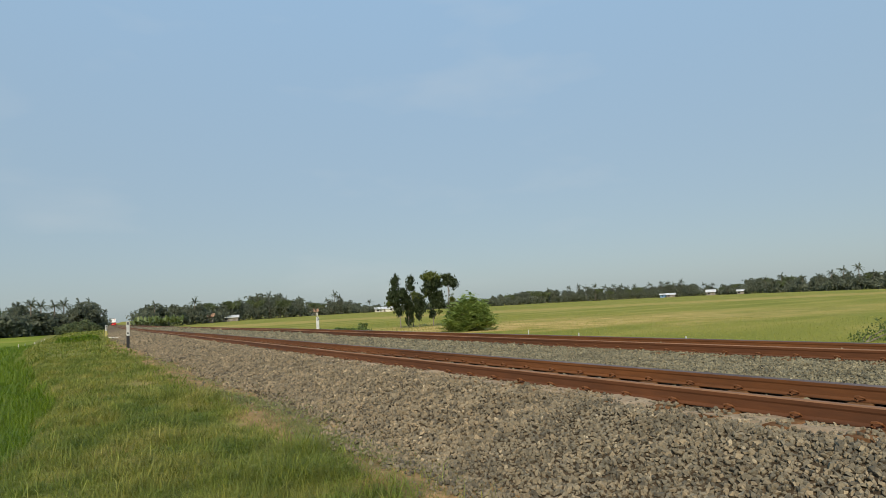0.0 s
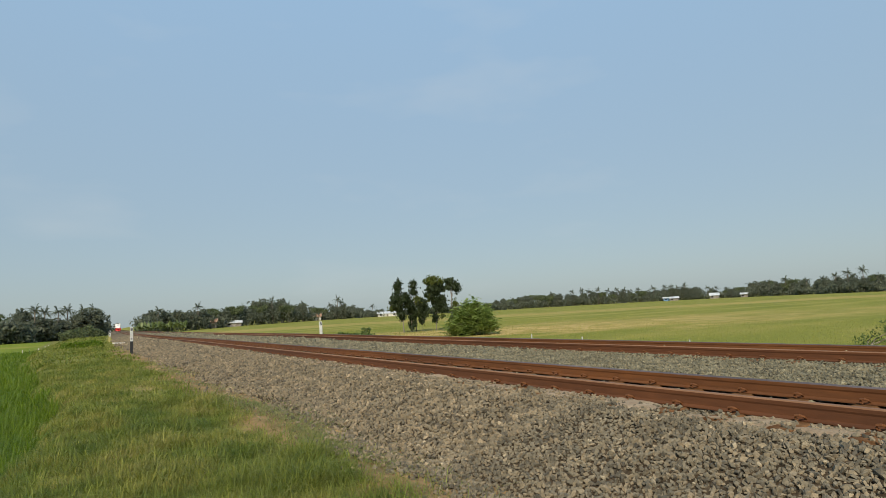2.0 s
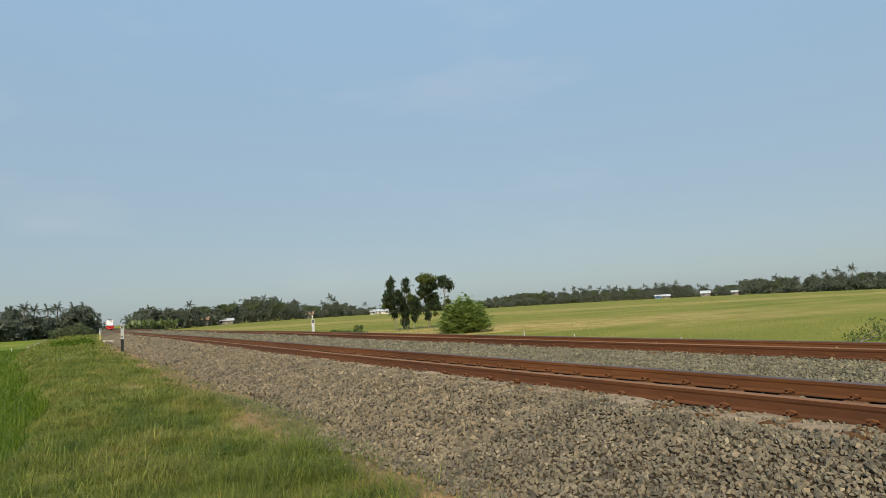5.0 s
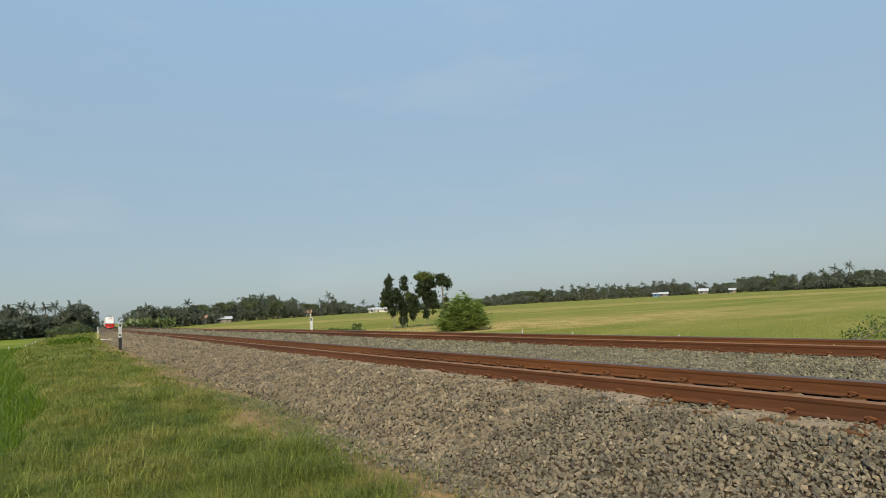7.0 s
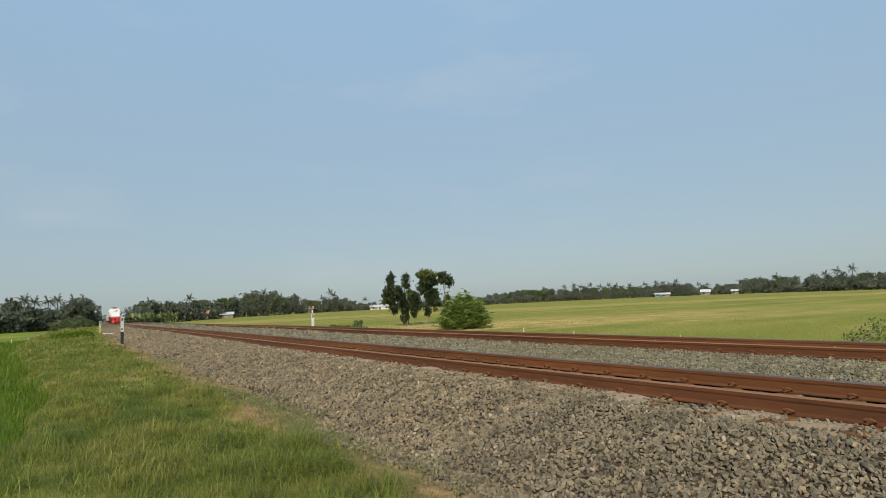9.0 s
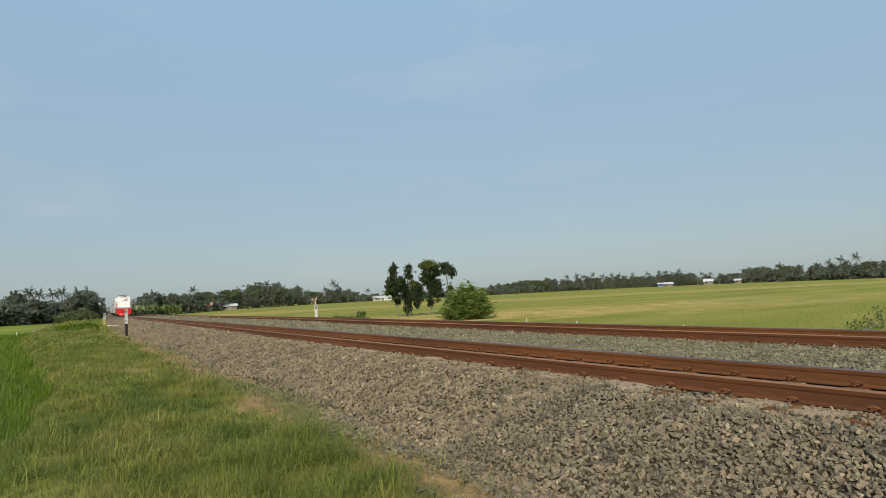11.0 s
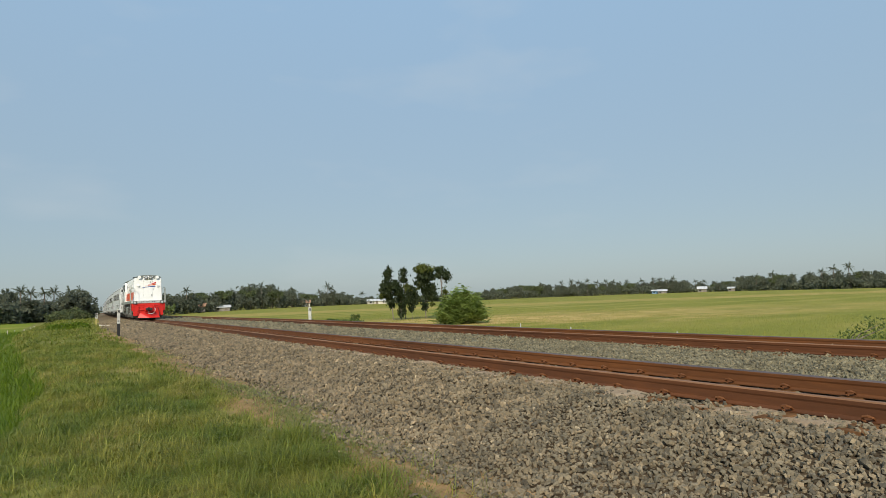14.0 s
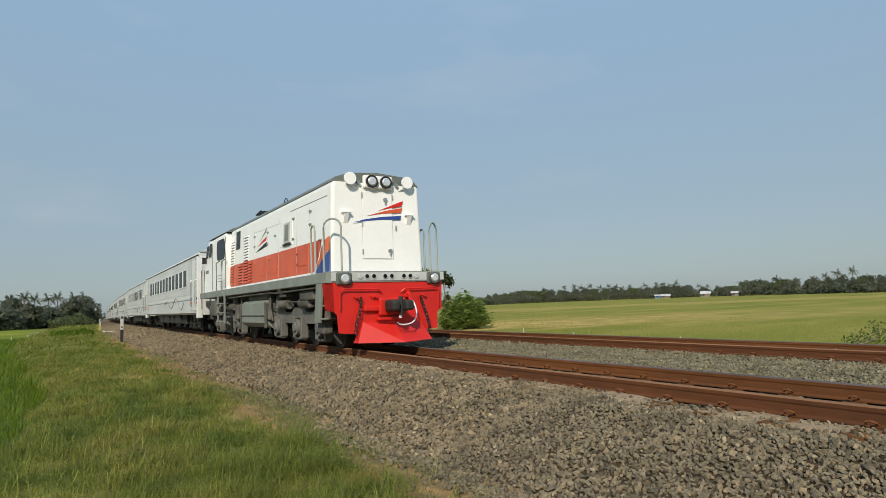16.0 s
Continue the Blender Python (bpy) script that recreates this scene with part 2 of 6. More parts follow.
M["plaster"] = surface("plaster", [(0.3, (0.50, 0.47, 0.40)), (0.7, (0.65, 0.62, 0.55))], 0.8, 0.9, fine=(4, 0.1))
# plaster kept dark: shade on the far house walls is in the colour
M["shade_wall"] = surface("shaded_wall", [(0.3, (0.16, 0.14, 0.12)), (0.7, (0.30, 0.27, 0.23))], 0.8, 0.9, fine=(4, 0.2))
M["house_blue"] = paint("house_blue", (0.16, 0.29, 0.48), 0.7)


def ground_material():
    """Grassy soil by the line, young rice beyond the verge, ripening rice with cut strips on the other side."""
    m = bpy.data.materials.new("land")
    m.use_nodes = True
    nt = m.node_tree
    b = nt.nodes["Principled BSDF"]
    b.inputs["Roughness"].default_value, b.inputs["Specular IOR Level"].default_value = 0.95, 0.12
    geo = nt.nodes.new("ShaderNodeNewGeometry")
    xyz = nt.nodes.new("ShaderNodeSeparateXYZ")
    nt.links.new(geo.outputs["Position"], xyz.inputs[0])

    def noise_of(scale, detail=5.0, stretch=(1, 1, 1), turn=0.0):
        mp = nt.nodes.new("ShaderNodeMapping")
        mp.inputs["Scale"].default_value = stretch
        mp.inputs["Rotation"].default_value = (0, 0, turn)
        nt.links.new(geo.outputs["Position"], mp.inputs[0])
        n = nt.nodes.new("ShaderNodeTexNoise")
        n.inputs["Scale"].default_value, n.inputs["Detail"].default_value = scale, detail
        nt.links.new(mp.outputs[0], n.inputs[0])
        return n.outputs[0]

    def math_of(op, a, c):
        n = nt.nodes.new("ShaderNodeMath")
        n.operation = op
        for k, v in enumerate((a, c)):
            if isinstance(v, (int, float)):
                n.inputs[k].default_value = v
            else:
                nt.links.new(v, n.inputs[k])
        return n.outputs[0]

    def blend(f, a, c):
        n = nt.nodes.new("ShaderNodeMix")
        n.data_type = "RGBA"
        nt.links.new(f, n.inputs[0]), nt.links.new(a, n.inputs[6]), nt.links.new(c, n.inputs[7])
        return n.outputs[2]

    def ranged(v, lo, hi, a=0.0, c=1.0):
        n = nt.nodes.new("ShaderNodeMapRange")
        for k, w in ((1, lo), (2, hi), (3, a), (4, c)):
            n.inputs[k].default_value = w
        nt.links.new(v, n.inputs[0])
        return n.outputs[0]

    def colour(v, stops):
        r = ramp_colors(nt, stops)
        nt.links.new(v, r.inputs[0])
        return r.outputs[0]

    verge = colour(noise_of(1.3), [(0.35, (0.13, 0.14, 0.028)), (0.55, (0.19, 0.185, 0.045)), (0.72, (0.30, 0.22, 0.09))])
    rice = colour(noise_of(0.25, 6, (1, 0.3, 1)), [(0.3, (0.135, 0.175, 0.016)), (0.6, (0.19, 0.22, 0.022)), (0.8, (0.26, 0.25, 0.045))])
    ripe = colour(noise_of(0.05, 8, (1, 3.0, 1), 0.55), [(0.3, (0.156, 0.172, 0.026)), (0.5, (0.212, 0.208, 0.037)), (0.72, (0.31, 0.255, 0.066))])
    straw = colour(noise_of(0.5, 6), [(0.35, (0.31, 0.235, 0.062)), (0.65, (0.52, 0.36, 0.14))])
    depth = math_of("ADD", math_of("MULTIPLY", xyz.outputs[0], 0.525), math_of("MULTIPLY", xyz.outputs[1], 0.851))
    edge = math_of("MULTIPLY", math_of("SUBTRACT", noise_of(0.09, 7, (1, 2.5, 1), 0.55), 0.5), 34.0)
    wob = math_of("ADD", depth, edge)
    lateral = math_of("SUBTRACT", math_of("MULTIPLY", xyz.outputs[0], 0.851), math_of("MULTIPLY", xyz.outputs[1], 0.525))
    band = math_of("MULTIPLY", ranged(wob, 43, 50), ranged(wob, 76, 60))
    band = math_of("MULTIPLY", band, ranged(math_of("ADD", lateral, edge), 40, 10, 0.2, 1.0))
    band2 = math_of("MULTIPLY", ranged(wob, 120, 128, 0, 0.5), ranged(wob, 160, 150))
    cut = math_of("MAXIMUM", band, band2)
    left_cut = math_of("MULTIPLY", ranged(depth, 84, 87, 0, 0.25), ranged(depth, 96, 90))
    ripe = blend(cut, ripe, straw)
    rice = blend(left_cut, rice, straw)
    earth = colour(noise_of(2.5), [(0.35, (0.22, 0.145, 0.065)), (0.65, (0.37, 0.225, 0.105))])
    path = math_of("ADD", xyz.outputs[0], math_of("MULTIPLY", math_of("SUBTRACT", noise_of(0.9), 0.5), 1.2))
    verge = blend(math_of("MULTIPLY", ranged(path, 1.95, 2.25), ranged(xyz.outputs[1], 60, 40)), verge, earth)
    shift = math_of("ADD", xyz.outputs[0], math_of("MULTIPLY", math_of("MINIMUM", math_of("MAXIMUM", math_of("SUBTRACT", xyz.outputs[1], 16.0), 0.0), 34.0), 0.085))
    shift = math_of("ADD", shift, math_of("MULTIPLY", math_of("SUBTRACT", noise_of(0.6), 0.5), 0.8))
    out = blend(ranged(shift, -0.6, -0.3), rice, verge)
    out = blend(ranged(xyz.outputs[0], 13.8, 14.8), out, ripe)
    fine = ranged(noise_of(6.0, 4), 0.3, 0.7, 0.78, 1.22)
    sc = nt.nodes.new("ShaderNodeVectorMath")
    sc.operation = "SCALE"
    nt.links.new(out, sc.inputs[0]), nt.links.new(fine, sc.inputs["Scale"])
    nt.links.new(sc.outputs[0], b.inputs["Base Color"])
    bp = nt.nodes.new("ShaderNodeBump")
    bp.inputs["Strength"].default_value, bp.inputs["Distance"].default_value = 0.7, 0.12
    nt.links.new(noise_of(5.0, 6), bp.inputs["Height"])
    nt.links.new(bp.outputs[0], b.inputs["Normal"])
    return m


M["land"] = ground_material()
for key in ("grass", "rice", "field_grass", "dry_grass", "leaf", "leaf_lit", "leaf_weed", "leaf_bush", "leaf_far_hazed", "leaf_pale", "palm", "banana"):
    leafy(M[key])

# ---- the line of the railway ----
K1, K2, STRAIGHT = 5.8e-4, -3.2222e-6, 180.0
NEAR, FAR = 6.06, 10.76      # middle of each track, across from the eye
GAUGE = 1.137                # between the middles of the rail heads
SPEED, FRONT_AT_END = 23.80, 11.85


def bend(y):
    c = min(y, STRAIGHT)
    if c < 0:
        return K1 * c * c / 2
    return K1 * c * c / 2 + K2 * c ** 3 / 6 + (y - c) * (K1 * STRAIGHT + K2 * STRAIGHT ** 2 / 2)


def slope(y):
    c = min(y, STRAIGHT)
    return K1 * c if c < 0 else K1 * c + K2 * c * c / 2


def grade(y):
    """The line falls gently into the distance."""
    return -0.0042 * max(0.0, y - 35.0)


def along(u, y, z=0.0):
    """A place u metres across from the eye's own line and y metres along the railway."""
    return Vector((u + bend(y), y, z + grade(y)))


def track_pose(u, y, z=0.0):
    p = along(u, y, z)
    return pose(p.x, p.y, p.z, 0, 0, -math.degrees(math.atan(slope(y))))


# ---- mesh helpers ----
def finish(bm, name, material, parent=None, label="", smooth=False):
    me = bpy.data.meshes.new(name)
    bm.normal_update()
    bm.to_mesh(me)
    bm.free()
    for m in material if isinstance(material, (list, tuple)) else [material]:
        me.materials.append(m)
    if smooth:
        me.shade_smooth()
    else:
        me.shade_flat()
    ob = new(name, me)
    if parent:
        ob.parent = parent
    if label:
        ob["label"] = label
    return ob


def part(name, bm, material, parent, label="", smooth=False):
    return finish(bm, name, material, parent, label, smooth)


def box(bm, x0, x1, y0, y1, z0, z1, bevel=0.0, mi=0, m=None):
    g = bmesh.ops.create_cube(bm, size=1)
    vs = g["verts"]
    mat = Matrix.Translation(((x0 + x1) / 2, (y0 + y1) / 2, (z0 + z1) / 2)) @ Matrix.Diagonal((abs(x1 - x0), abs(y1 - y0), abs(z1 - z0), 1))
    if m is not None:
        mat = m @ mat
    bmesh.ops.transform(bm, matrix=mat, verts=vs)
    fs = list({f for v in vs for f in v.link_faces})
    for f in fs:
        f.material_index = mi
    if bevel:
        es = list({e for v in vs for e in v.link_edges})
        bmesh.ops.bevel(bm, geom=es, offset=bevel, segments=2, affect="EDGES", profile=0.5)
    return vs


def cyl(bm, p, q, r, r2=None, seg=12, mi=0):
    p, q = Vector(p), Vector(q)
    d = q - p
    g = bmesh.ops.create_cone(bm, cap_ends=True, segments=seg, radius1=r, radius2=r if r2 is None else r2, depth=d.length)
    m = Matrix.Translation((p + q) / 2) @ d.to_track_quat("Z", "Y").to_matrix().to_4x4()
    bmesh.ops.transform(bm, matrix=m, verts=g["verts"])
    for f in {f for v in g["verts"] for f in v.link_faces}:
        f.material_index = mi
    return g["verts"]


def tube(bm, pts, r, seg=8):
    """A round bar along a line of places."""
    pts = [Vector(p) for p in pts]
    rings = []
    up = Vector((0, 0, 1))
    for i, p in enumerate(pts):
        d = (pts[min(i + 1, len(pts) - 1)] - pts[max(i - 1, 0)]).normalized()
        a = d.cross(up)
        if a.length < 0.05:
            a = d.cross(Vector((1, 0, 0)))
        a.normalize()
        b = d.cross(a)
        rr = r[i] if isinstance(r, (list, tuple)) else r
        rings.append([bm.verts.new(p + (a * math.cos(t) + b * math.sin(t)) * rr) for t in [2 * math.pi * k / seg for k in range(seg)]])
    for a, b in zip(rings, rings[1:]):
        for k in range(seg):
            bm.faces.new((a[k], a[(k + 1) % seg], b[(k + 1) % seg], b[k]))
    bm.faces.new(rings[0]), bm.faces.new(list(reversed(rings[-1])))


def prism(bm, outline, axis, a, b, mi=0):
    """An outline of two coordinates drawn out from a to b along an axis (0: x, 1: y, 2: z)."""
    def at(p, w):
        q = list(p)
        q.insert(axis, w)
        return bm.verts.new(q)
    lo, hi = [at(p, a) for p in outline], [at(p, b) for p in outline]
    n = len(outline)
    fs = [bm.faces.new((lo[i], lo[(i + 1) % n], hi[(i + 1) % n], hi[i])) for i in range(n)]
    fs += [bm.faces.new(list(reversed(lo))), bm.faces.new(hi)]
    for f in fs:
        f.material_index = mi
    bmesh.ops.recalc_face_normals(bm, faces=fs)
    return fs


def pieces(name, verts, faces, material, kind="", smooth=False):
    me = bpy.data.meshes.new(name)
    verts, faces = np.asarray(verts, np.float32), np.asarray(faces, np.int32)
    n = faces.shape[1]
    me.vertices.add(len(verts)), me.loops.add(faces.size), me.polygons.add(len(faces))
    me.vertices.foreach_set("co", verts.ravel())
    me.loops.foreach_set("vertex_index", faces.ravel())
    me.polygons.foreach_set("loop_start", np.arange(0, faces.size, n, dtype=np.int32))
    me.update(calc_edges=True)
    me.materials.append(material)
    if smooth:
        me.shade_smooth()
    else:
        me.shade_flat()
    ob = new(name, me)
    if kind:
        ob["kind"] = kind
    return ob


def sheet(name, us, ys, height, material, kind="structure"):
    """A sheet over a grid of places across and along the railway."""
    vs = [along(u, y, height(u, y)) for y in ys for u in us]
    n = len(us)
    fs = [(j * n + i, j * n + i + 1, (j + 1) * n + i + 1, (j + 1) * n + i) for j in range(len(ys) - 1) for i in range(n - 1)]
    return pieces(name, [tuple(v) for v in vs], fs, material, kind, True)


def ladder(*spans):
    """Steps that follow one another: (start, end, step) ..."""
    out = []
    for a, b, s in spans:
        out += list(np.arange(a, b - s * 0.01, s))
    return [float(v) for v in out] + [float(spans[-1][1])]

# ---- ground, ballast, tracks ----
def ease(a, b, t):
    t = max(0.0, min(1.0, t))
    return a + (b - a) * t * t * (3 - 2 * t)


def verge_edge(y):
    """Where the verge drops to the rice, across from the eye."""
    return np.interp(y, [0, 8.4, 11.6, 15, 23, 45, 80, 150], [-1.3, -0.65, -0.45, -0.3, -0.95, -2.8, -3.4, -3.5])


def toe(y):
    """Where the ballast ends on the trodden path."""
    return np.interp(y, [2, 4, 5, 6, 8, 12, 22, 40, 80], [2.62, 2.70, 2.78, 2.9, 3.05, 3.15, 3.15, 2.95, 2.8])


def ground_z(u, y):
    z = ease(-1.0, -0.5, (u - float(verge_edge(y)) + 0.5) / 1.0)
    if u > 2.3:
        z = ease(-0.5, -0.60, (u - 2.3) / 1.0)
    if u > 13.3:
        z = ease(-0.62, -1.2, (u - 13.3) / 1.6)
    if -5 < u < 2.6 and y < 130:
        z += 0.09 * (noise.noise((u * 0.8, y * 0.45, 0)) + 0.5 * noise.noise((u * 2.2, y * 1.3, 4)))
    far_off = max(0.0, min(1.0, max(-8 - u, u - 18) / 45))
    z -= grade(y) * far_off
    if u > 17 or u < -6:
        z += 0.05 * noise.noise((u * 0.07, y * 0.07, 2))
    return z


def ballast_z(u, y):
    w = 0.025 * noise.noise((u * 1.3, y * 0.9, 7))
    if u < 4.75:
        return -0.185 - 0.245 * (4.75 - u) + w - 0.35 * max(0.0, float(toe(y)) - 0.15 - u)
    if u > 12.2:
        return -0.205 - 0.5 * (u - 12.2) / 1.4 + w
    return -0.185 + w * 0.5


ground = sheet("ground", ladder((-2500, -500, 500), (-500, -100, 80), (-100, -10, 10), (-10, -2, 1), (-2, 3, 0.16), (3, 13, 2), (13, 16, 0.25), (16, 50, 4), (50, 500, 50), (500, 2500, 500)),
               ladder((-300, -20, 40), (-20, 0, 2), (0, 30, 0.4), (30, 60, 1.5), (60, 400, 10), (400, 2600, 200)), ground_z, M["land"])
tagged(ground, "flat farmland with grass verge, young rice and ripening rice", "ground", kind="structure")
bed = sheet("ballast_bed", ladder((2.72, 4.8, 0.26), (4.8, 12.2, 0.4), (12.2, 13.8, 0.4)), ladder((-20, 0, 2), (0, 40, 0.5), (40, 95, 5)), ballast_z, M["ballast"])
tagged(bed, "dusty grey-brown crushed stone bed under both tracks, coloured dark like shaded gaps", "ballast", kind="structure")
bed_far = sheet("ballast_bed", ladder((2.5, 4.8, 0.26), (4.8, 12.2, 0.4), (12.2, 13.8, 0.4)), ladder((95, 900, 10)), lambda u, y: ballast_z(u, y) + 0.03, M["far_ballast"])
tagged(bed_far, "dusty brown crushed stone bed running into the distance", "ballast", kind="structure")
drift = sheet("dust_drift", ladder((5.0, 5.46, 0.046)), ladder((0.6, 30, 0.09)), lambda u, y: -0.164 + 0.05 * noise.noise((u * 2.5, y * 1.6, 3)) + 0.02 * noise.noise((u * 9, y * 7, 1)) - 0.5 * max(0.0, 5.12 - u), M["dust"])
tagged(drift, "pale tan dust drifted along the foot of the rail", "dust", kind="structure")

RAIL_PROFILE = [(-0.066, -0.160), (-0.066, -0.149), (-0.026, -0.132), (-0.026, -0.058), (-0.034, -0.040), (-0.036, -0.010), (-0.030, -0.002),
                (0.030, -0.002), (0.036, -0.010), (0.034, -0.040), (0.026, -0.058), (0.026, -0.132), (0.066, -0.149), (0.066, -0.160)]


def make_rail(u, worn):
    """worn: the inner rails carry a grey worn head, the outer ones a rusty one."""
    rail = new("rail")
    tagged(rail, "rust-orange steel rail with a worn grey head on sleepers" if worn else "dark rust-brown steel rail with a rusty head on sleepers", "rail", "rails of the two tracks")
    ys = ladder((-20, 60, 1), (60, 300, 6), (300, 900, 25))
    bm = bmesh.new()
    rings = [[bm.verts.new(along(u + a, y, b)) for a, b in RAIL_PROFILE] for y in ys]
    n = len(RAIL_PROFILE)
    for a, b in zip(rings, rings[1:]):
        for k in range(n):
            bm.faces.new((a[k], a[(k + 1) % n], b[(k + 1) % n], b[k]))
    bmesh.ops.recalc_face_normals(bm, faces=bm.faces[:])
    part("rail_body", bm, M["rust"] if worn else M["rust_dark"], rail)
    bm = bmesh.new()
    top = [(-0.0355, -0.009), (-0.029, 0.0015), (0.029, 0.0015), (0.0355, -0.009)]
    rings = [[bm.verts.new(along(u + a, y, b)) for a, b in top] for y in ys]
    for a, b in zip(rings, rings[1:]):
        for k in range(4):
            bm.faces.new((a[k], a[(k + 1) % 4], b[(k + 1) % 4], b[k]))
    bmesh.ops.recalc_face_normals(bm, faces=bm.faces[:])
    part("running_surface", bm, M["rail_head"] if worn else M["rust_top"], rail, "worn grey steel running surface" if worn else "rusty orange-brown running surface")


for middle in (NEAR, FAR):
    for side in (-1, 1):
        make_rail(middle + side * GAUGE / 2, side > 0)

PITCH = 0.632


def make_sleeper():
    sl = new("sleeper")
    tagged(sl, "concrete railway sleeper half buried in crushed stone", "sleeper", "sleepers under the tracks")
    bm = bmesh.new()
    prism(bm, [(-0.13, -0.36), (-0.105, -0.175), (-0.09, -0.163), (0.09, -0.163), (0.105, -0.175), (0.13, -0.36)], 0, -1.0, 1.0)
    part("beam", bm, M["concrete"], sl)
    for s in (-1, 1):
        for o in (-1, 1):
            bm = bmesh.new()
            x = s * GAUGE / 2 + o * 0.072
            tube(bm, [(x - o * 0.02, -0.03, -0.134), (x + o * 0.02, -0.036, -0.112), (x + o * 0.05, -0.012, -0.098), (x + o * 0.05, 0.022, -0.104),
                      (x + o * 0.03, 0.036, -0.128), (x + o * 0.03, 0.01, -0.15)], 0.0115, 5)
            part("rail_clip", bm, M["rust"], sl, "rusty spring clip")
    return sl


sleeper = make_sleeper()
sleeper.matrix_world = track_pose(NEAR, 2.39 - 21 * PITCH)
for i in range(-20, 130):
    copy_thing(sleeper, track_pose(NEAR, 2.39 + i * PITCH))
for i in range(-21, 70):
    copy_thing(sleeper, track_pose(FAR, 2.39 + i * PITCH))

# ---- stones ----
rng = np.random.default_rng(5)
# a twisted block: four corners below, four above turned by an eighth, all faces triangles
TURN = np.arange(4) * np.pi / 2
CUBE = np.concatenate([np.stack([np.cos(TURN) * 0.62, np.sin(TURN) * 0.62, np.full(4, -0.5)], -1), np.stack([np.cos(TURN + 0.8) * 0.56, np.sin(TURN + 0.8) * 0.56, np.full(4, 0.5)], -1)])
CUBE_FACES = np.array([(0, 2, 1), (0, 3, 2), (4, 5, 6), (4, 6, 7)] + [(k, (k + 1) % 4, 4 + k) for k in range(4)] + [(4 + k, (k + 1) % 4, 4 + (k + 1) % 4) for k in range(4)])


def spin(n):
    """Random turns, as n matrices."""
    q = rng.normal(size=(n, 4))
    q /= np.linalg.norm(q, axis=1)[:, None]
    w, x, y, z = q.T
    return np.stack([1 - 2 * (y * y + z * z), 2 * (x * y - z * w), 2 * (x * z + y * w), 2 * (x * y + z * w), 1 - 2 * (x * x + z * z), 2 * (y * z - x * w),
                     2 * (x * z - y * w), 2 * (y * z + x * w), 1 - 2 * (x * x + y * y)], -1).reshape(n, 3, 3)


def bends(y):
    c = np.minimum(y, STRAIGHT)
    return K1 * c * c / 2 + np.where(c > 0, K2 * c ** 3 / 6, 0) + (y - c) * (K1 * STRAIGHT + K2 * STRAIGHT ** 2 / 2)


def falls(y):
    return -0.0042 * np.maximum(0.0, y - 35.0)


def stone_shapes(n, size):
    v = CUBE[None] * (1 + rng.uniform(-0.42, 0.25, (n, 8, 3))) * np.stack([rng.uniform(1.0, 1.7, n), rng.uniform(0.7, 1.1, n), rng.uniform(0.4, 0.75, n)], -1)[:, None]
    v = v * (size * np.clip(rng.lognormal(0, 0.22, n), 0.55, 1.6))[:, None, None]
    return np.einsum("nij,nkj->nki", spin(n), v)


def scatter(u0, u1, y0, y1, step):
    us, ys = np.meshgrid(np.arange(u0, u1, step), np.arange(y0, y1, step))
    us, ys = us.ravel(), ys.ravel()
    return us + rng.uniform(-0.45, 0.45, us.size) * step, ys + rng.uniform(-0.45, 0.45, ys.size) * step


def on_sleeper(u, y):
    """True where a sleeper's bare top or a rail keeps stones away."""
    hit = np.zeros(u.shape, bool)
    for mid in (NEAR, FAR):
        ph = (y - 2.39) / PITCH
        near_sl = np.abs(ph - np.round(ph)) * PITCH < 0.12
        hit |= near_sl & (np.abs(u - mid) < 0.66)
        for s in (-1, 1):
            hit |= np.abs(u - mid - s * GAUGE / 2) < 0.074
    return hit


def lay_stones(name, label, spans, material):
    allv = []
    for u0, u1, y0, y1, step, size, drop in spans:
        u, y = scatter(u0, u1, y0, y1, step)
        keep = ~on_sleeper(u, y)
        # the toe frays out into the verge
        edge = toe(y) + 0.09 * np.sin(y * 1.7) + 0.08 * np.sin(y * 0.6 + 1)
        keep &= rng.uniform(size=u.size) < 0.02 * (u > edge - 0.7) + np.clip((u - edge + 0.42) / 0.6, 0, 1) ** 2
        keep &= (u < 5.14) | (u > 5.5) | (rng.uniform(size=u.size) < 0.78)
        u, y = u[keep], y[keep]
        z = np.array([max(ballast_z(a, b), ground_z(a, b) if a < 3.5 else -9) for a, b in zip(u, y)])
        z += rng.uniform(-0.45, 0.5, u.size) * size + size * 0.25 - drop
        ph = (y - 2.39) / PITCH
        over = (np.abs(ph - np.round(ph)) * PITCH < 0.14) & ((np.abs(u - NEAR) < 1.02) | (np.abs(u - FAR) < 1.02))
        stay = ~over | (rng.uniform(size=u.size) < 0.28)
        u, y, z, over = u[stay], y[stay], z[stay], over[stay]
        z = np.where(over, np.maximum(z, -0.160 + 0.2 * size - drop), z)
        v = stone_shapes(u.size, size)
        v += np.stack([u + bends(y), y, z + falls(y)], -1)[:, None]
        allv.append(v.reshape(-1, 3))
    v = np.concatenate(allv)
    n = len(v) // 8
    f = (CUBE_FACES[None] + (np.arange(n) * 8)[:, None, None]).reshape(-1, 3)
    ob = pieces(name, v, f, material, "stuff")
    tagged(ob, label, "ballast stones", kind="stuff")
    return ob


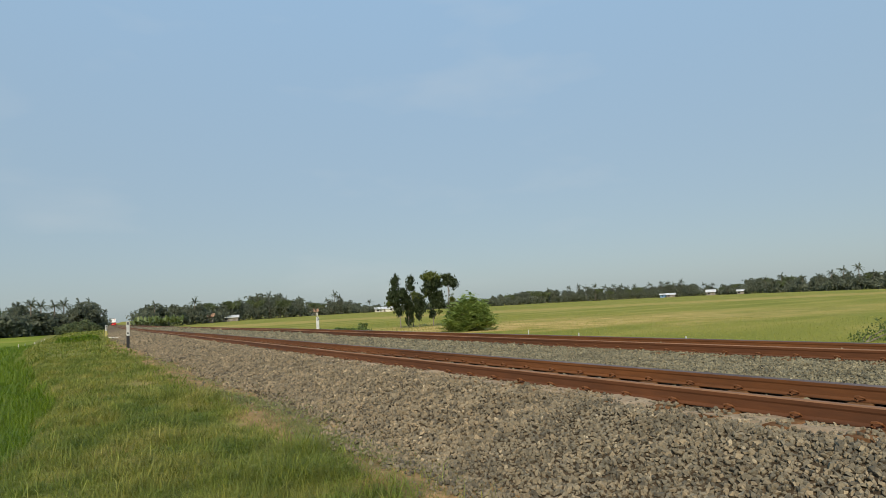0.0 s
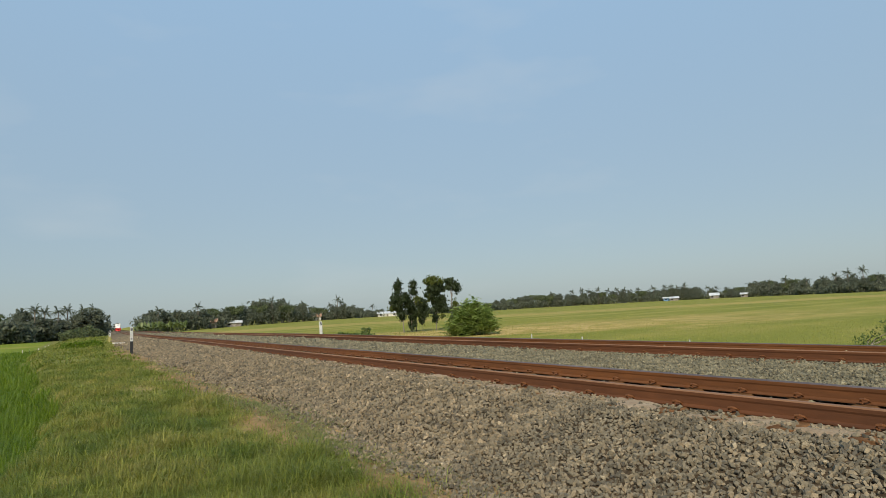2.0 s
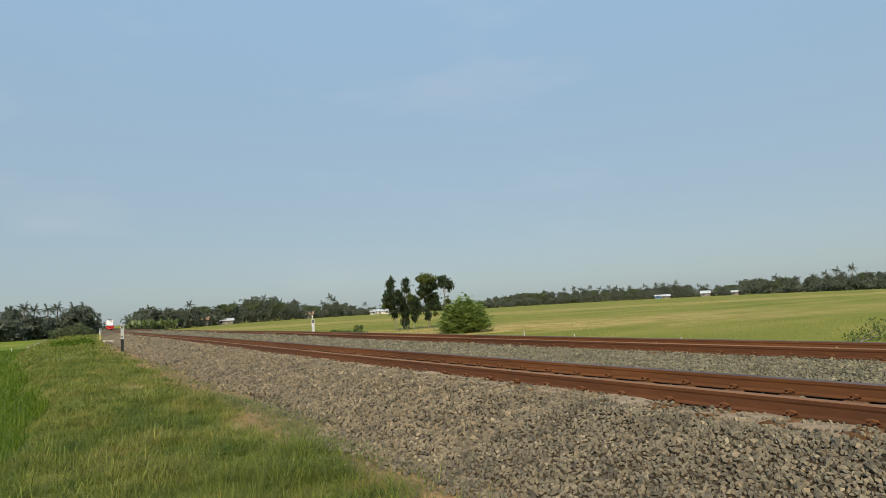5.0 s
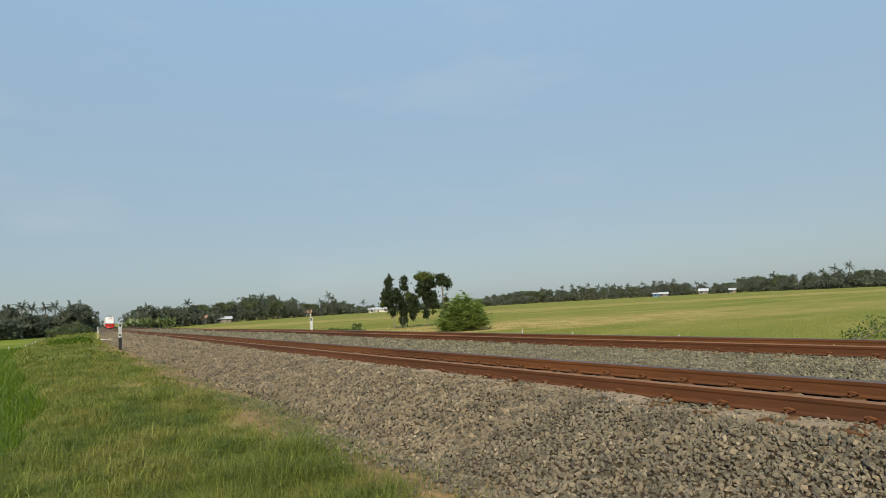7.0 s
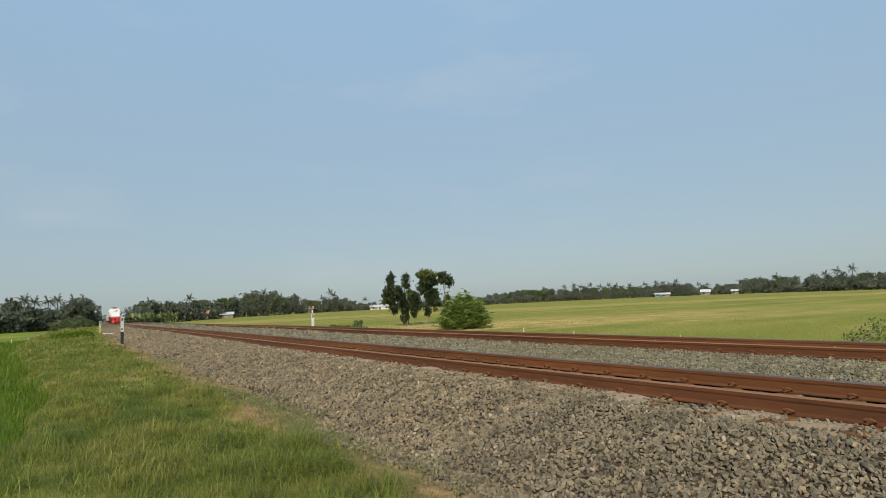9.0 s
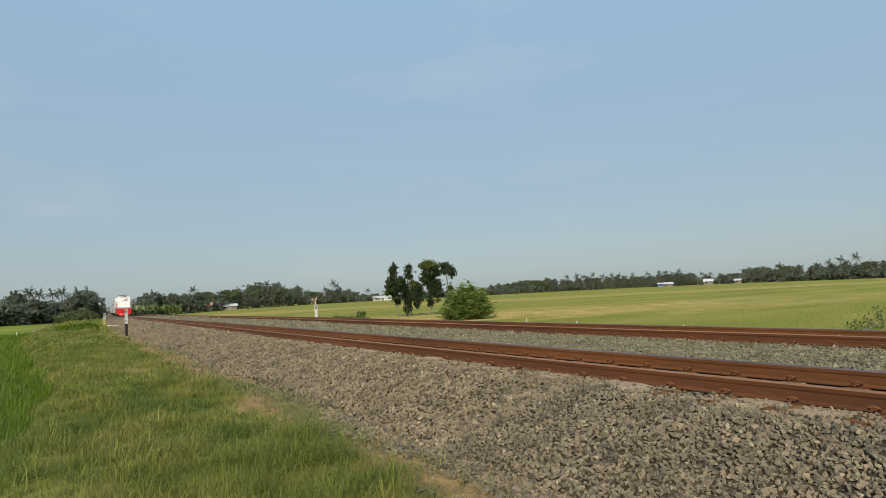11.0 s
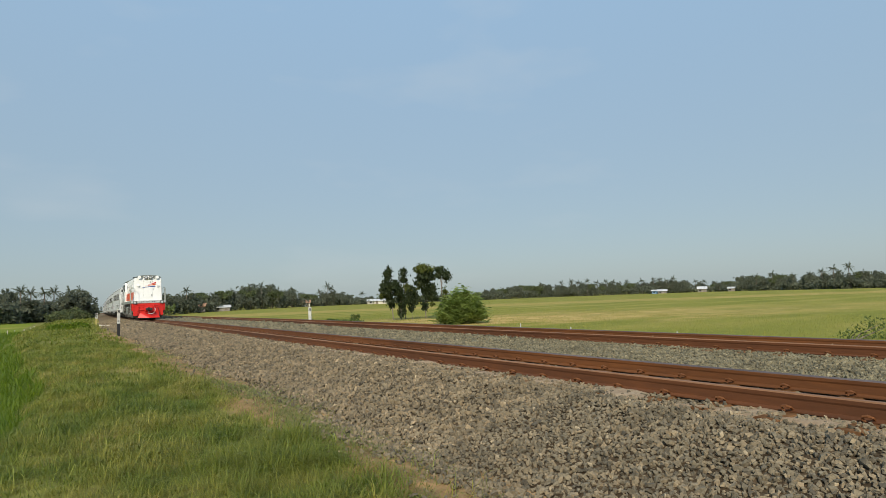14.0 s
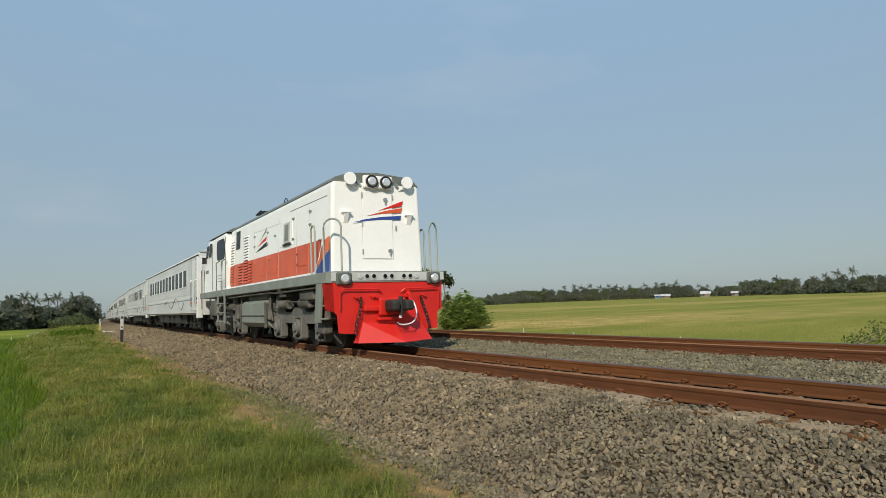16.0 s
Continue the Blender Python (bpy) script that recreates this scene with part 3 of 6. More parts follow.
lay_stones("shoulder_stones", "dusty brown-grey crushed stones on the ballast shoulder", [
    (1.95, 5.41, 5.2, 12.0, 0.042, 0.039, 0), (1.95, 5.41, 12.0, 22.0, 0.052, 0.046, 0), (2.0, 5.40, 22, 40, 0.074, 0.066, 0), (2.1, 5.40, 40, 96, 0.14, 0.11, 0)], M["stone"])
lay_stones("near_stones", "grey-brown crushed stones spread down the near ballast shoulder", [
    (2.2, 5.41, -7, 0.9, 0.085, 0.075, 0), (1.95, 5.41, 0.9, 5.6, 0.0365, 0.0315, 0)], M["stone_near"])
lay_stones("middle_stones", "grey-green crushed stones between the two tracks", [
    (6.72, 10.10, -7, 2.5, 0.095, 0.08, 0), (11.5, 13.4, -7, 24, 0.16, 0.07, 0.07), (6.72, 10.10, 2.5, 12, 0.0405, 0.0325, 0), (6.72, 10.10, 12, 26, 0.064, 0.052, 0), (6.72, 10.10, 26, 55, 0.11, 0.095, 0), (6.72, 10.10, 55, 100, 0.2, 0.17, 0),
    (5.57, 6.55, 1.0, 26, 0.078, 0.052, 0.045), (10.27, 11.25, 3.5, 30, 0.11, 0.085, 0.03)], M["stone_grey"])

# the nearest stones, each an object of its own
stone_meshes = []
for k in range(10):
    shape = stone_shapes(1, 0.033)[0]
    me = bpy.data.meshes.new("stone")
    me.from_pydata([tuple(p) for p in shape], [], [tuple(int(i) for i in f) for f in CUBE_FACES])
    me.materials.append(M["stone_one"])
    stone_meshes.append(me)
for k in range(300):
    u, y = rng.uniform(3.1, 4.9), rng.uniform(2.0, 4.6)
    ob = new("stone", stone_meshes[k % 10])
    ob.parent = bed
    p = along(u, y, ballast_z(u, y) + 0.018)
    ob.matrix_basis = pose(p.x, p.y, p.z, rng.uniform(0, 360), rng.uniform(0, 360), rng.uniform(0, 360))


# ---- grass ----
def blades(name, label, category, spans, material):
    """Bent blades: (u0, u1, y0, y1, count, height, width, thin) over spans of the verge or field; thin drops blades on trodden earth."""
    allv = []
    for u0, u1, y0, y1, count, height, width, thin in spans:
        u, y = rng.uniform(u0, u1, count), rng.uniform(y0, y1, count)
        off, tuft = np.zeros((count, 2)), np.ones(count)
        if thin is True:
            # blades stand in tufts, each with a height of its own, and lean outwards
            each = 18
            root = np.repeat(np.arange(count // each + 1), each)[:count]
            u, y = u[root], y[root]
            off = rng.normal(size=(count, 2)) * (0.035 + width * 7)
            tuft = np.clip(rng.lognormal(0, 0.42, count), 0.4, 2.3)[root]
            u, y = u + off[:, 0], y + off[:, 1]
        if thin == "toe":
            clump = np.sin(y * 1.3 + 2 * np.sin(u * 2.2)) * 0.4 + np.sin(y * 0.47 + u) * 0.3
            keep = rng.uniform(size=count) < np.clip(0.62 + clump, 0.1, 1) * np.clip((toe(y) + 0.4 - u) / 0.5, 0, 1) * np.clip((u - 2.2 - 0.15 * np.sin(y * 0.9)) / 0.3, 0, 1) * np.interp(y, [9, 12, 40], [1, 0.45, 0.3])
            u, y, clump = u[keep], y[keep], clump[keep]
        elif thin:
            clump = np.sin(u * 5.1 + np.sin(y * 2.3) * 1.4) * np.sin(y * 3.7 + np.sin(u * 3.1)) * 0.5 + np.sin(u * 1.3 + y * 0.9) * 0.35
            lim = np.interp(y, [3, 8.4, 11, 13, 20, 30, 60], [2.42, 2.46, 2.48, 2.46, 2.44, 2.4, 2.4]) + 0.09 * np.sin(y * 1.3) + 0.07 * np.sin(y * 3.1 + 1)
            bald = np.sin(u * 2.1 + 1.3 * np.sin(y * 0.7)) * np.sin(y * 0.9 + 0.8 * np.sin(u * 1.7))
            prob = np.clip(0.78 + clump * 0.5 - 0.7 * np.clip(bald - 0.55, 0, 1), 0.12, 1) * np.clip((lim - u) / 0.45, 0.05, 1) * np.clip((u - verge_edge(y) + 0.7) / 0.4, 0, 1)
            keep = rng.uniform(size=count) < prob
            u, y, clump, off, tuft = u[keep], y[keep], clump[keep], off[keep], tuft[keep]
        else:
            u = np.where(u > 10, u0 + (u - u0) ** 2 / (u1 - u0), u)
            keep = (u < verge_edge(y) - 0.05 + 0.25 * np.sin(y * 1.1) * np.sin(y * 0.37)) | (u > 10)
            u, y = u[keep], y[keep]
            clump = np.zeros(u.size)
        n = u.size
        z = np.array([max(ground_z(a, b), ballast_z(a, b) if 2.72 < a < 4 else -9) for a, b in zip(u, y)]) - 0.01
        h = height * np.clip(rng.lognormal(0, 0.35, n), 0.4, 2.2) * (1 + 0.45 * clump) * (tuft if thin is True else 1)
        w = width * rng.uniform(0.7, 1.4, n)
        az, lean = np.arctan2(off[:, 1], off[:, 0]) + rng.normal(0, 0.7, n) if thin is True else rng.uniform(0, 2 * np.pi, n), rng.uniform(0.3, 2.1, n) if thin is True else rng.uniform(0.8, 2.8, n) if thin else rng.uniform(0.2, 1.3, n)
        side = np.stack([-np.sin(az), np.cos(az), np.zeros(n)], -1) * (w / 2)[:, None]
        fwd = np.stack([np.cos(az), np.sin(az), np.zeros(n)], -1)
        base = np.stack([u + bends(y), y, z + falls(y)], -1)
        mid = base + fwd * (h * lean * 0.35)[:, None] + np.array([0, 0, 1]) * (h * 0.6)[:, None]
        tip = base + fwd * (h * lean)[:, None] + np.array([0, 0, 1]) * (h * (1 - 0.25 * lean))[:, None]
        allv.append(np.stack([base - side, base + side, mid - side * 0.8, mid + side * 0.8, tip], 1).reshape(-1, 3))
    v = np.concatenate(allv)
    n = len(v) // 5
    f = (np.array([(0, 1, 2), (1, 3, 2), (2, 3, 4)])[None] + (np.arange(n) * 5)[:, None, None]).reshape(-1, 3)
    ob = pieces(name, v, f, material, "stuff")
    tagged(ob, label, category, kind="stuff")


blades("verge_grass", "rough yellow-green grass on the verge beside the ballast", "grass", [
    (-1.9, 2.75, -6, 1.8, 20000, 0.092, 0.014, True), (-1.6, 2.75, 1.8, 6.0, 125000, 0.062, 0.0044, True), (-1.3, 2.75, 6.0, 13, 105000, 0.066, 0.0066, True), (-1.5, 2.75, 13, 30, 66000, 0.07, 0.011, True),
    (-4, 2.75, 30, 75, 34000, 0.09, 0.034, True), (-4.5, 2.6, 75, 160, 12000, 0.12, 0.08, True), (-0.9, 2.3, 2, 14, 2600, 0.13, 0.004, True), (2.0, 2.3, 6.2, 6.8, 1600, 0.10, 0.006, True), (1.5, 1.85, 5.1, 5.6, 1500, 0.09, 0.006, True), (-0.1, 0.6, 10.7, 11.4, 1500, 0.08, 0.008, True)], M["grass"])
blades("rice_plants", "dense bright green young rice below the verge", "rice", [
    (-6, -0.6, -6, 6, 9000, 0.27, 0.022, False), (-7, -3.2, 6, 16, 6000, 0.27, 0.018, False), (-3.2, -0.1, 6, 16, 36000, 0.27, 0.009, False), (-6, -0.1, 16, 40, 34000, 0.25, 0.018, False), (-12, -1.5, 40, 72, 14000, 0.24, 0.045, False)], M["rice"])
blades("field_edge_grass", "tall pale grass along the edge of the ripe field", "grass", [
    (22, 46, 6, 40, 26000, 0.08, 0.016, False), (23, 60, 40, 90, 12000, 0.085, 0.034, False)], M["field_grass"])
blades("dry_grass", "sparse low grey-green and straw-coloured grass along the ballast foot", "grass", [
    (2.0, 3.45, 2.0, 9, 70000, 0.034, 0.007, "toe"), (2.0, 3.65, 9, 30, 48000, 0.045, 0.012, "toe")], M["dry_grass"])

# ---- plants ----
def leaf_quads(centres, size, droop=0.4):
    """Pointed leaves as bent quads round the given places."""
    n = len(centres)
    r = spin(n)
    s = size * rng.uniform(0.6, 1.4, n)
    a, b, c = r[:, :, 0] * s[:, None], r[:, :, 1] * (s * 0.55)[:, None], r[:, :, 2] * (s * 0.18)[:, None]
    a[:, 2] -= s * droop * rng.uniform(0, 1, n)
    v = np.stack([centres - a, centres - b + c, centres + a, centres + b + c], 1).reshape(-1, 3)
    return v, np.arange(n * 4).reshape(-1, 4)


def leaf_part(name, centres, size, material, parent, droop=0.4):
    v, f = leaf_quads(np.asarray(centres), size, droop)
    ob = pieces(name, v, f, material)
    ob.parent = parent
    return ob


def blob_points(n, c, r):
    """Places in the shell of an uneven lump."""
    d = rng.normal(size=(n, 3))
    d /= np.linalg.norm(d, axis=1)[:, None]
    ph = rng.uniform(0, 6.28, 3)
    k = 1 + 0.22 * np.sin(d[:, 0] * 4 + ph[0]) + 0.18 * np.sin(d[:, 1] * 5 + ph[1]) + 0.15 * np.sin(d[:, 2] * 5 + ph[2])
    return np.asarray(c) + d * np.asarray(r) * (k * rng.uniform(0.45, 1.0, n) ** 0.5)[:, None]


def clustered(c, r, clusters, each, spread=0.2):
    """Leaf places in small bunches that fill an uneven lump and leave gaps between them."""
    mids = blob_points(clusters, c, r)
    return np.concatenate([m + rng.normal(size=(each, 3)) * spread * rng.uniform(0.6, 1.2) * np.array([1, 1, 0.75]) for m in mids])


def grove_tree(label, at, lumps, trunk_top, lean=0.0, size=0.125):
    """A slim tree whose leaves hang in bunches: (dx, dy, z, radius, half height, bunches, leaf)."""
    tree = new("tree")
    tagged(tree, label, "tree", "grove by the track")
    bm = bmesh.new()
    tube(bm, [(0, 0, -0.1), (lean * 0.3, 0, trunk_top * 0.35), (lean * 0.7, 0.05, trunk_top * 0.7), (lean, 0, trunk_top)], [0.06, 0.048, 0.036, 0.018], 7)
    part("trunk", bm, M["bark"], tree)
    for dx, dy, z, r, hh, n, leaf in lumps:
        bm = bmesh.new()
        tube(bm, [(lean * min(1, z / trunk_top) * 0.8, 0, min(z, trunk_top) * 0.75), (dx * 0.6, dy * 0.6, z - hh * 0.3), (dx, dy, z + hh * 0.5)], [0.03, 0.02, 0.01], 5)
        part("limb", bm, M["bark"], tree)
        leaf_part("crown", clustered((dx, dy, z), (r, r, hh), int(n * 1.15), 17, 0.15), size, M[leaf], tree, 1.0)
    tree.matrix_world = at


def grove_place(u, y):
    p = along(u, y, -1.2)
    return pose(p.x, p.y, p.z, 0, 0, -31)


# Y: lumps whose colour stands for sun on the leaves
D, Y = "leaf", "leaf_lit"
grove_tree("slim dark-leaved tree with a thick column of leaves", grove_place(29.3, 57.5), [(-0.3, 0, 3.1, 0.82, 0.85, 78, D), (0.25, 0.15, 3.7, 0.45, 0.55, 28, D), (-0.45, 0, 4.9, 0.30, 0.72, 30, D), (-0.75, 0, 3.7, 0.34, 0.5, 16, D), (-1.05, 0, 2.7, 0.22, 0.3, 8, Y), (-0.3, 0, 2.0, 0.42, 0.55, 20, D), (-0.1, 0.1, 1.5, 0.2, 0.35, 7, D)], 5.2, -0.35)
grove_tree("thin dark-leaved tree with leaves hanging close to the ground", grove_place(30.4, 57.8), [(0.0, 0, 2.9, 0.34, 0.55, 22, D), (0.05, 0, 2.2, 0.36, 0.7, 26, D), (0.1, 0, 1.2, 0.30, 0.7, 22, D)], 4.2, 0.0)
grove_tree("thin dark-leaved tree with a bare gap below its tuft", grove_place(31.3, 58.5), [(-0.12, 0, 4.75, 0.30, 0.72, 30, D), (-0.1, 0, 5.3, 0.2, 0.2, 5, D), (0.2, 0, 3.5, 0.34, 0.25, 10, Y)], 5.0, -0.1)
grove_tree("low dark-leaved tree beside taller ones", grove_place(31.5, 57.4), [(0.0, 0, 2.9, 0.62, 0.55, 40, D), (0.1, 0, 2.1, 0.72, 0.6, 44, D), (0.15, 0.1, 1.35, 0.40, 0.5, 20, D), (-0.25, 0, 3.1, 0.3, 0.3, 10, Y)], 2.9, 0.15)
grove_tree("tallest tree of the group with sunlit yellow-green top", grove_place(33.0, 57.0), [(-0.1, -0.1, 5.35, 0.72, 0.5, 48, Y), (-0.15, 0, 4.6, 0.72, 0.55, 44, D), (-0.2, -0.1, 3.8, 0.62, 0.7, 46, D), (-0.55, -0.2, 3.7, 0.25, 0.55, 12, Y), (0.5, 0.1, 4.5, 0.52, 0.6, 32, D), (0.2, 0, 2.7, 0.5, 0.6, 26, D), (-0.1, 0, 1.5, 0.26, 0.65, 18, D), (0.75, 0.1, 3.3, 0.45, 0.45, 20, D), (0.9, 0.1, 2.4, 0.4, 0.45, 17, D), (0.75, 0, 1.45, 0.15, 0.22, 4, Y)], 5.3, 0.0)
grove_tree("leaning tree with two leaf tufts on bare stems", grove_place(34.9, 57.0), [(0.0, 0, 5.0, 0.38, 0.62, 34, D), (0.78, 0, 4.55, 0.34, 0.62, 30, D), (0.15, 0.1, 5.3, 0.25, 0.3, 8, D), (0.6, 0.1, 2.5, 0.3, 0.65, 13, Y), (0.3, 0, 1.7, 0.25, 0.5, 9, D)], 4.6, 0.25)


def feathery_shrub(label, at, stems, reach, height, shift):
    """A spreading shrub: arching stems that carry sprays of small paired leaflets."""
    b = new("bush")
    tagged(b, label, "bush")
    bm, vs, fs = bmesh.new(), [], []
    for k in range(stems):
        a = rng.uniform(0, 2 * np.pi)
        out = reach * math.sqrt(rng.uniform(0.03, 1.0))
        top = height * math.sqrt(max(0.04, 1 - (out / reach) ** 1.7)) * rng.uniform(0.45, 1.08)
        end = np.array([out * math.cos(a) + shift * top / height, out * 0.8 * math.sin(a), max(0.25, top)])
        mid = np.array([end[0] * 0.35, end[1] * 0.35, end[2] * 0.72])
        if k % 3 == 0:
            tube(bm, [(0.08 * math.cos(a), 0.08 * math.sin(a), -0.1), tuple(mid), tuple(end)], [0.035, 0.02, 0.006], 5)
        for j in range(13):
            t = rng.uniform(0.3, 1.05)
            c = mid * (1 - t) * 2 + end * (2 * t - 1) if t > 0.5 else mid * 2 * t
            c = c + rng.normal(size=3) * 0.2
            sa = a + rng.uniform(-2.2, 2.2)
            d = np.array([math.cos(sa), math.sin(sa), rng.uniform(-0.3, 0.8)])
            s = np.array([-math.sin(sa), math.cos(sa), 0.0])
            ln = rng.uniform(0.3, 0.6)
            for i in range(7):
                q = (i + 0.5) / 7
                p = c + d * ln * q + np.array([0, 0, -0.35 * ln * q * q])
                w = 0.14 * (1 - 0.5 * q)
                for e in (-1, 1):
                    n0 = len(vs)
                    tip = p + s * e * w + d * 0.05 + np.array([0, 0, -0.035])
                    vs.extend([p, p + d * 0.055, tip + d * 0.03, tip - d * 0.02])
                    fs.append((n0, n0 + 1, n0 + 2, n0 + 3))
    part("branching", bm, M["bark"], b)
    ob = pieces("foliage", np.array(vs), np.array(fs), M["leaf_bush"])
    ob.parent = b
    for x, z, r, hh, n in ((0.1, 1.25, 1.25, 0.9, 120), (-0.9, 0.7, 0.85, 0.6, 55), (1.0, 1.3, 0.95, 0.75, 75), (0.35, 2.05, 0.75, 0.5, 45), (1.3, 0.6, 0.8, 0.45, 40)):
        leaf_part("foliage", clustered((x, -0.1, z), (r, r, hh), n, 34, 0.17), 0.075, M["leaf_bush"], b, 0.6)
    b.matrix_world = at


def bush(label, at, lumps, size, material, stems=6, category="bush"):
    b = new("bush")
    tagged(b, label, category)
    bm = bmesh.new()
    for k in range(stems):
        a, l = rng.uniform(0, 6.28), rng.uniform(0.5, 1.0)
        dx, dy, z, r, hh, n = lumps[k % len(lumps)]
        tube(bm, [(0.1 * math.cos(a), 0.1 * math.sin(a), -0.1), (dx * 0.5, dy * 0.5, z * 0.6), (dx + r * 0.7 * math.cos(a), dy + r * 0.7 * math.sin(a), z + hh * 0.8 * l)], [0.04, 0.025, 0.008], 5)
    part("branching", bm, M["bark"], b)
    for dx, dy, z, r, hh, n in lumps:
        leaf_part("foliage", blob_points(n, (dx, dy, z), (r, r, hh)), size, material, b)
    b.matrix_world = at


feathery_shrub("spreading light green feathery shrub at the edge of the field", grove_place(27.25, 41.3), 250, 2.1, 2.85, 0.4)
bush("loose green weeds at the field edge", grove_place(25.2, 11.4), [(0.2, 0, 0.25, 0.4, 0.25, 110), (0.75, 0, 0.35, 0.45, 0.36, 150), (1.4, 0, 0.3, 0.5, 0.32, 160), (-0.2, 0, 0.18, 0.3, 0.15, 40), (0.75, 0, 0.7, 0.2, 0.25, 36), (1.25, 0, 0.62, 0.25, 0.25, 45), (2.0, 0, 0.3, 0.45, 0.28, 120)], 0.046, M["leaf_weed"], 3)
bush("low weeds beside the far marker post", grove_place(18.2, 46.0), [(0, 0, 0.45, 0.7, 0.4, 260), (1.1, 0, 0.4, 0.8, 0.35, 260), (2.0, 0, 0.3, 0.5, 0.3, 130)], 0.12, M["leaf_weed"], 8)
bush("small weed clump by the far track", grove_place(16.6, 46.0), [(0, 0, 0.4, 0.4, 0.35, 130)], 0.12, M["leaf_weed"], 4)
bush("small sapling by the far track", grove_place(21.6, 50.0), [(0, 0, 0.5, 0.25, 0.5, 90), (0.3, 0, 0.7, 0.2, 0.3, 50)], 0.12, M["leaf_weed"], 3)
# these shrubs take the paler leaf so that their colour carries the sunlight
for a, d, h in ((0.3, 143, 2.6), (1.1, 146, 3.2), (1.75, 150, 2.6)):
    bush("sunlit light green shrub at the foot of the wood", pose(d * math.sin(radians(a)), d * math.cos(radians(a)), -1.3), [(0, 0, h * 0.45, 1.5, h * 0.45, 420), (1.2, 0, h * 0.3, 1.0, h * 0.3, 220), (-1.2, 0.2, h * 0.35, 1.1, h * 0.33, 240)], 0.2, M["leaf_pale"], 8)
p_mound = along(0.1, 57, -0.62)
bush("thick tuft of tall grass on the verge", pose(p_mound.x, p_mound.y, p_mound.z), [(0, 0, 0.3, 1.1, 0.35, 1200), (0.9, 0.6, 0.25, 0.8, 0.3, 700), (-0.9, 0.5, 0.25, 0.7, 0.28, 600)], 0.08, M["rice"], 6, "grass tuft")


# ---- far tree line ----
# azimuth from the line of the track, distance, height of the crowns
SKYLINE = [(-6, 148, 6.0), (-2.8, 156, 6.8), (-0.9, 164, 5.4), (0.8, 172, 5.9), (2.2, 178, 6.0), (3.3, 192, 5.0), (4.3, 207, 5.9), (5.0, 219, 7.6), (7.6, 237, 6.8), (12.2, 260, 7.2), (14.1, 270, 9.6),
           (16.0, 279, 10.4), (18.5, 290, 8.4), (20.0, 297, 5.4), (22.1, 306, 7.6), (24.1, 315, 4.6), (26.7, 321, 3.4), (31.5, 326, 3.4), (35.7, 330, 5.1), (37.8, 342, 7.0), (41.5, 368, 7.4), (49.5, 385, 7.6),
           (52.8, 388, 8.0), (55.0, 390, 5.6), (57.2, 370, 5.6), (58.6, 358, 8.3), (61.4, 330, 6.7), (65.3, 294, 6.7), (70, 262, 6.2)]
PALMS = [(-0.8, 7.8), (0.0, 8.1), (0.9, 8.2), (9.7, 9.7), (14.8, 11.2), (15.9, 11.8), (18.5, 9.7), (21.6, 11.8), (22.1, 10.1), (24.9, 6.9), (41.5, 9.2), (44.2, 10.8), (44.9, 10.1), (45.7, 10.6), (48.0, 9.7), (49.2, 9.3), (50.4, 9.8),
         (51.4, 10.1), (51.9, 10.3), (53.1, 10.5), (54.8, 8.0), (55.5, 7.4), (60.8, 9.7), (63.4, 8.2), (65.1, 10.3), (66.1, 10.7), (67.0, 7.6), (43.4, 10.0), (46.6, 9.6), (47.3, 9.9), (52.4, 9.2), (59.6, 8.6), (62.2, 8.0), (64.3, 9.0), (1.7, 8.3), (-1.5, 7.6), (13.2, 9.4), (17.3, 9.6), (6.4, 8.4), (16.6, 10.2), (20.9, 8.6), (-2.2, 8.0)]


def skyline(az):
    for (a, d, h), (a2, d2, h2) in zip(SKYLINE, SKYLINE[1:]):
        if a <= az <= a2:
            t = (az - a) / (a2 - a)
            return d + (d2 - d) * t, h + (h2 - h) * t
    return SKYLINE[-1][1:] if az > 0 else SKYLINE[0][1:]


def field_place(az, dist, turn=0.0, sink=0.0):
    return pose(dist * math.sin(radians(az)), dist * math.cos(radians(az)), -1.2 + sink, 0, 0, turn)


def far_tree(label, kind):
    """A broad tree eight metres high: trunk, limbs and leaf clumps."""
    tree = new("tree")
    tagged(tree, label, "tree", "trees round the fields")
    bm = bmesh.new()
    tube(bm, [(0, 0, -0.3), (0.1, 0, 1.8), (0, 0.1, 3.4), (0.1, 0, 5.2)], [0.28, 0.22, 0.16, 0.06], 7)
    part("trunk", bm, M["bark"], tree)
    pts = []
    if kind == "round":
        lumps = [(rng.uniform(-2.3, 2.3), rng.uniform(-2, 2), rng.uniform(2.0, 6.2), rng.uniform(1.2, 1.9)) for _ in range(13)] + [(0, 0, 6.3, 1.5), (rng.uniform(-1, 1), 0, 5.4, 1.7)]
    elif kind == "wide":
        lumps = [(rng.uniform(-3.6, 3.6), rng.uniform(-2.5, 2.5), rng.uniform(4.4, 6.4), rng.uniform(1.1, 1.7)) for _ in range(13)] + [(rng.uniform(-2, 2), 0, 3.0, 1.3) for _ in range(3)]
    else:
        lumps = [(rng.uniform(-1.2, 1.2), rng.uniform(-1.2, 1.2), 1.4 + 0.6 * k, rng.uniform(1.0, 1.5)) for k in range(10)]
    bm = bmesh.new()
    for x, y, z, r in lumps:
        tube(bm, [(0, 0, min(z * 0.6, 4.5)), (x * 0.6, y * 0.6, z * 0.85), (x, y, z)], [0.1, 0.06, 0.02], 4)
        pts.append(clustered((x, y, z), (r * 1.1, r * 1.1, r * 0.85), 15, 13, 0.26))
    part("branching", bm, M["bark"], tree)
    leaf_part("crown", np.concatenate(pts), 0.28, M["leaf_pale"] if kind == "wide" else M["leaf_far_hazed"], tree)
    return tree


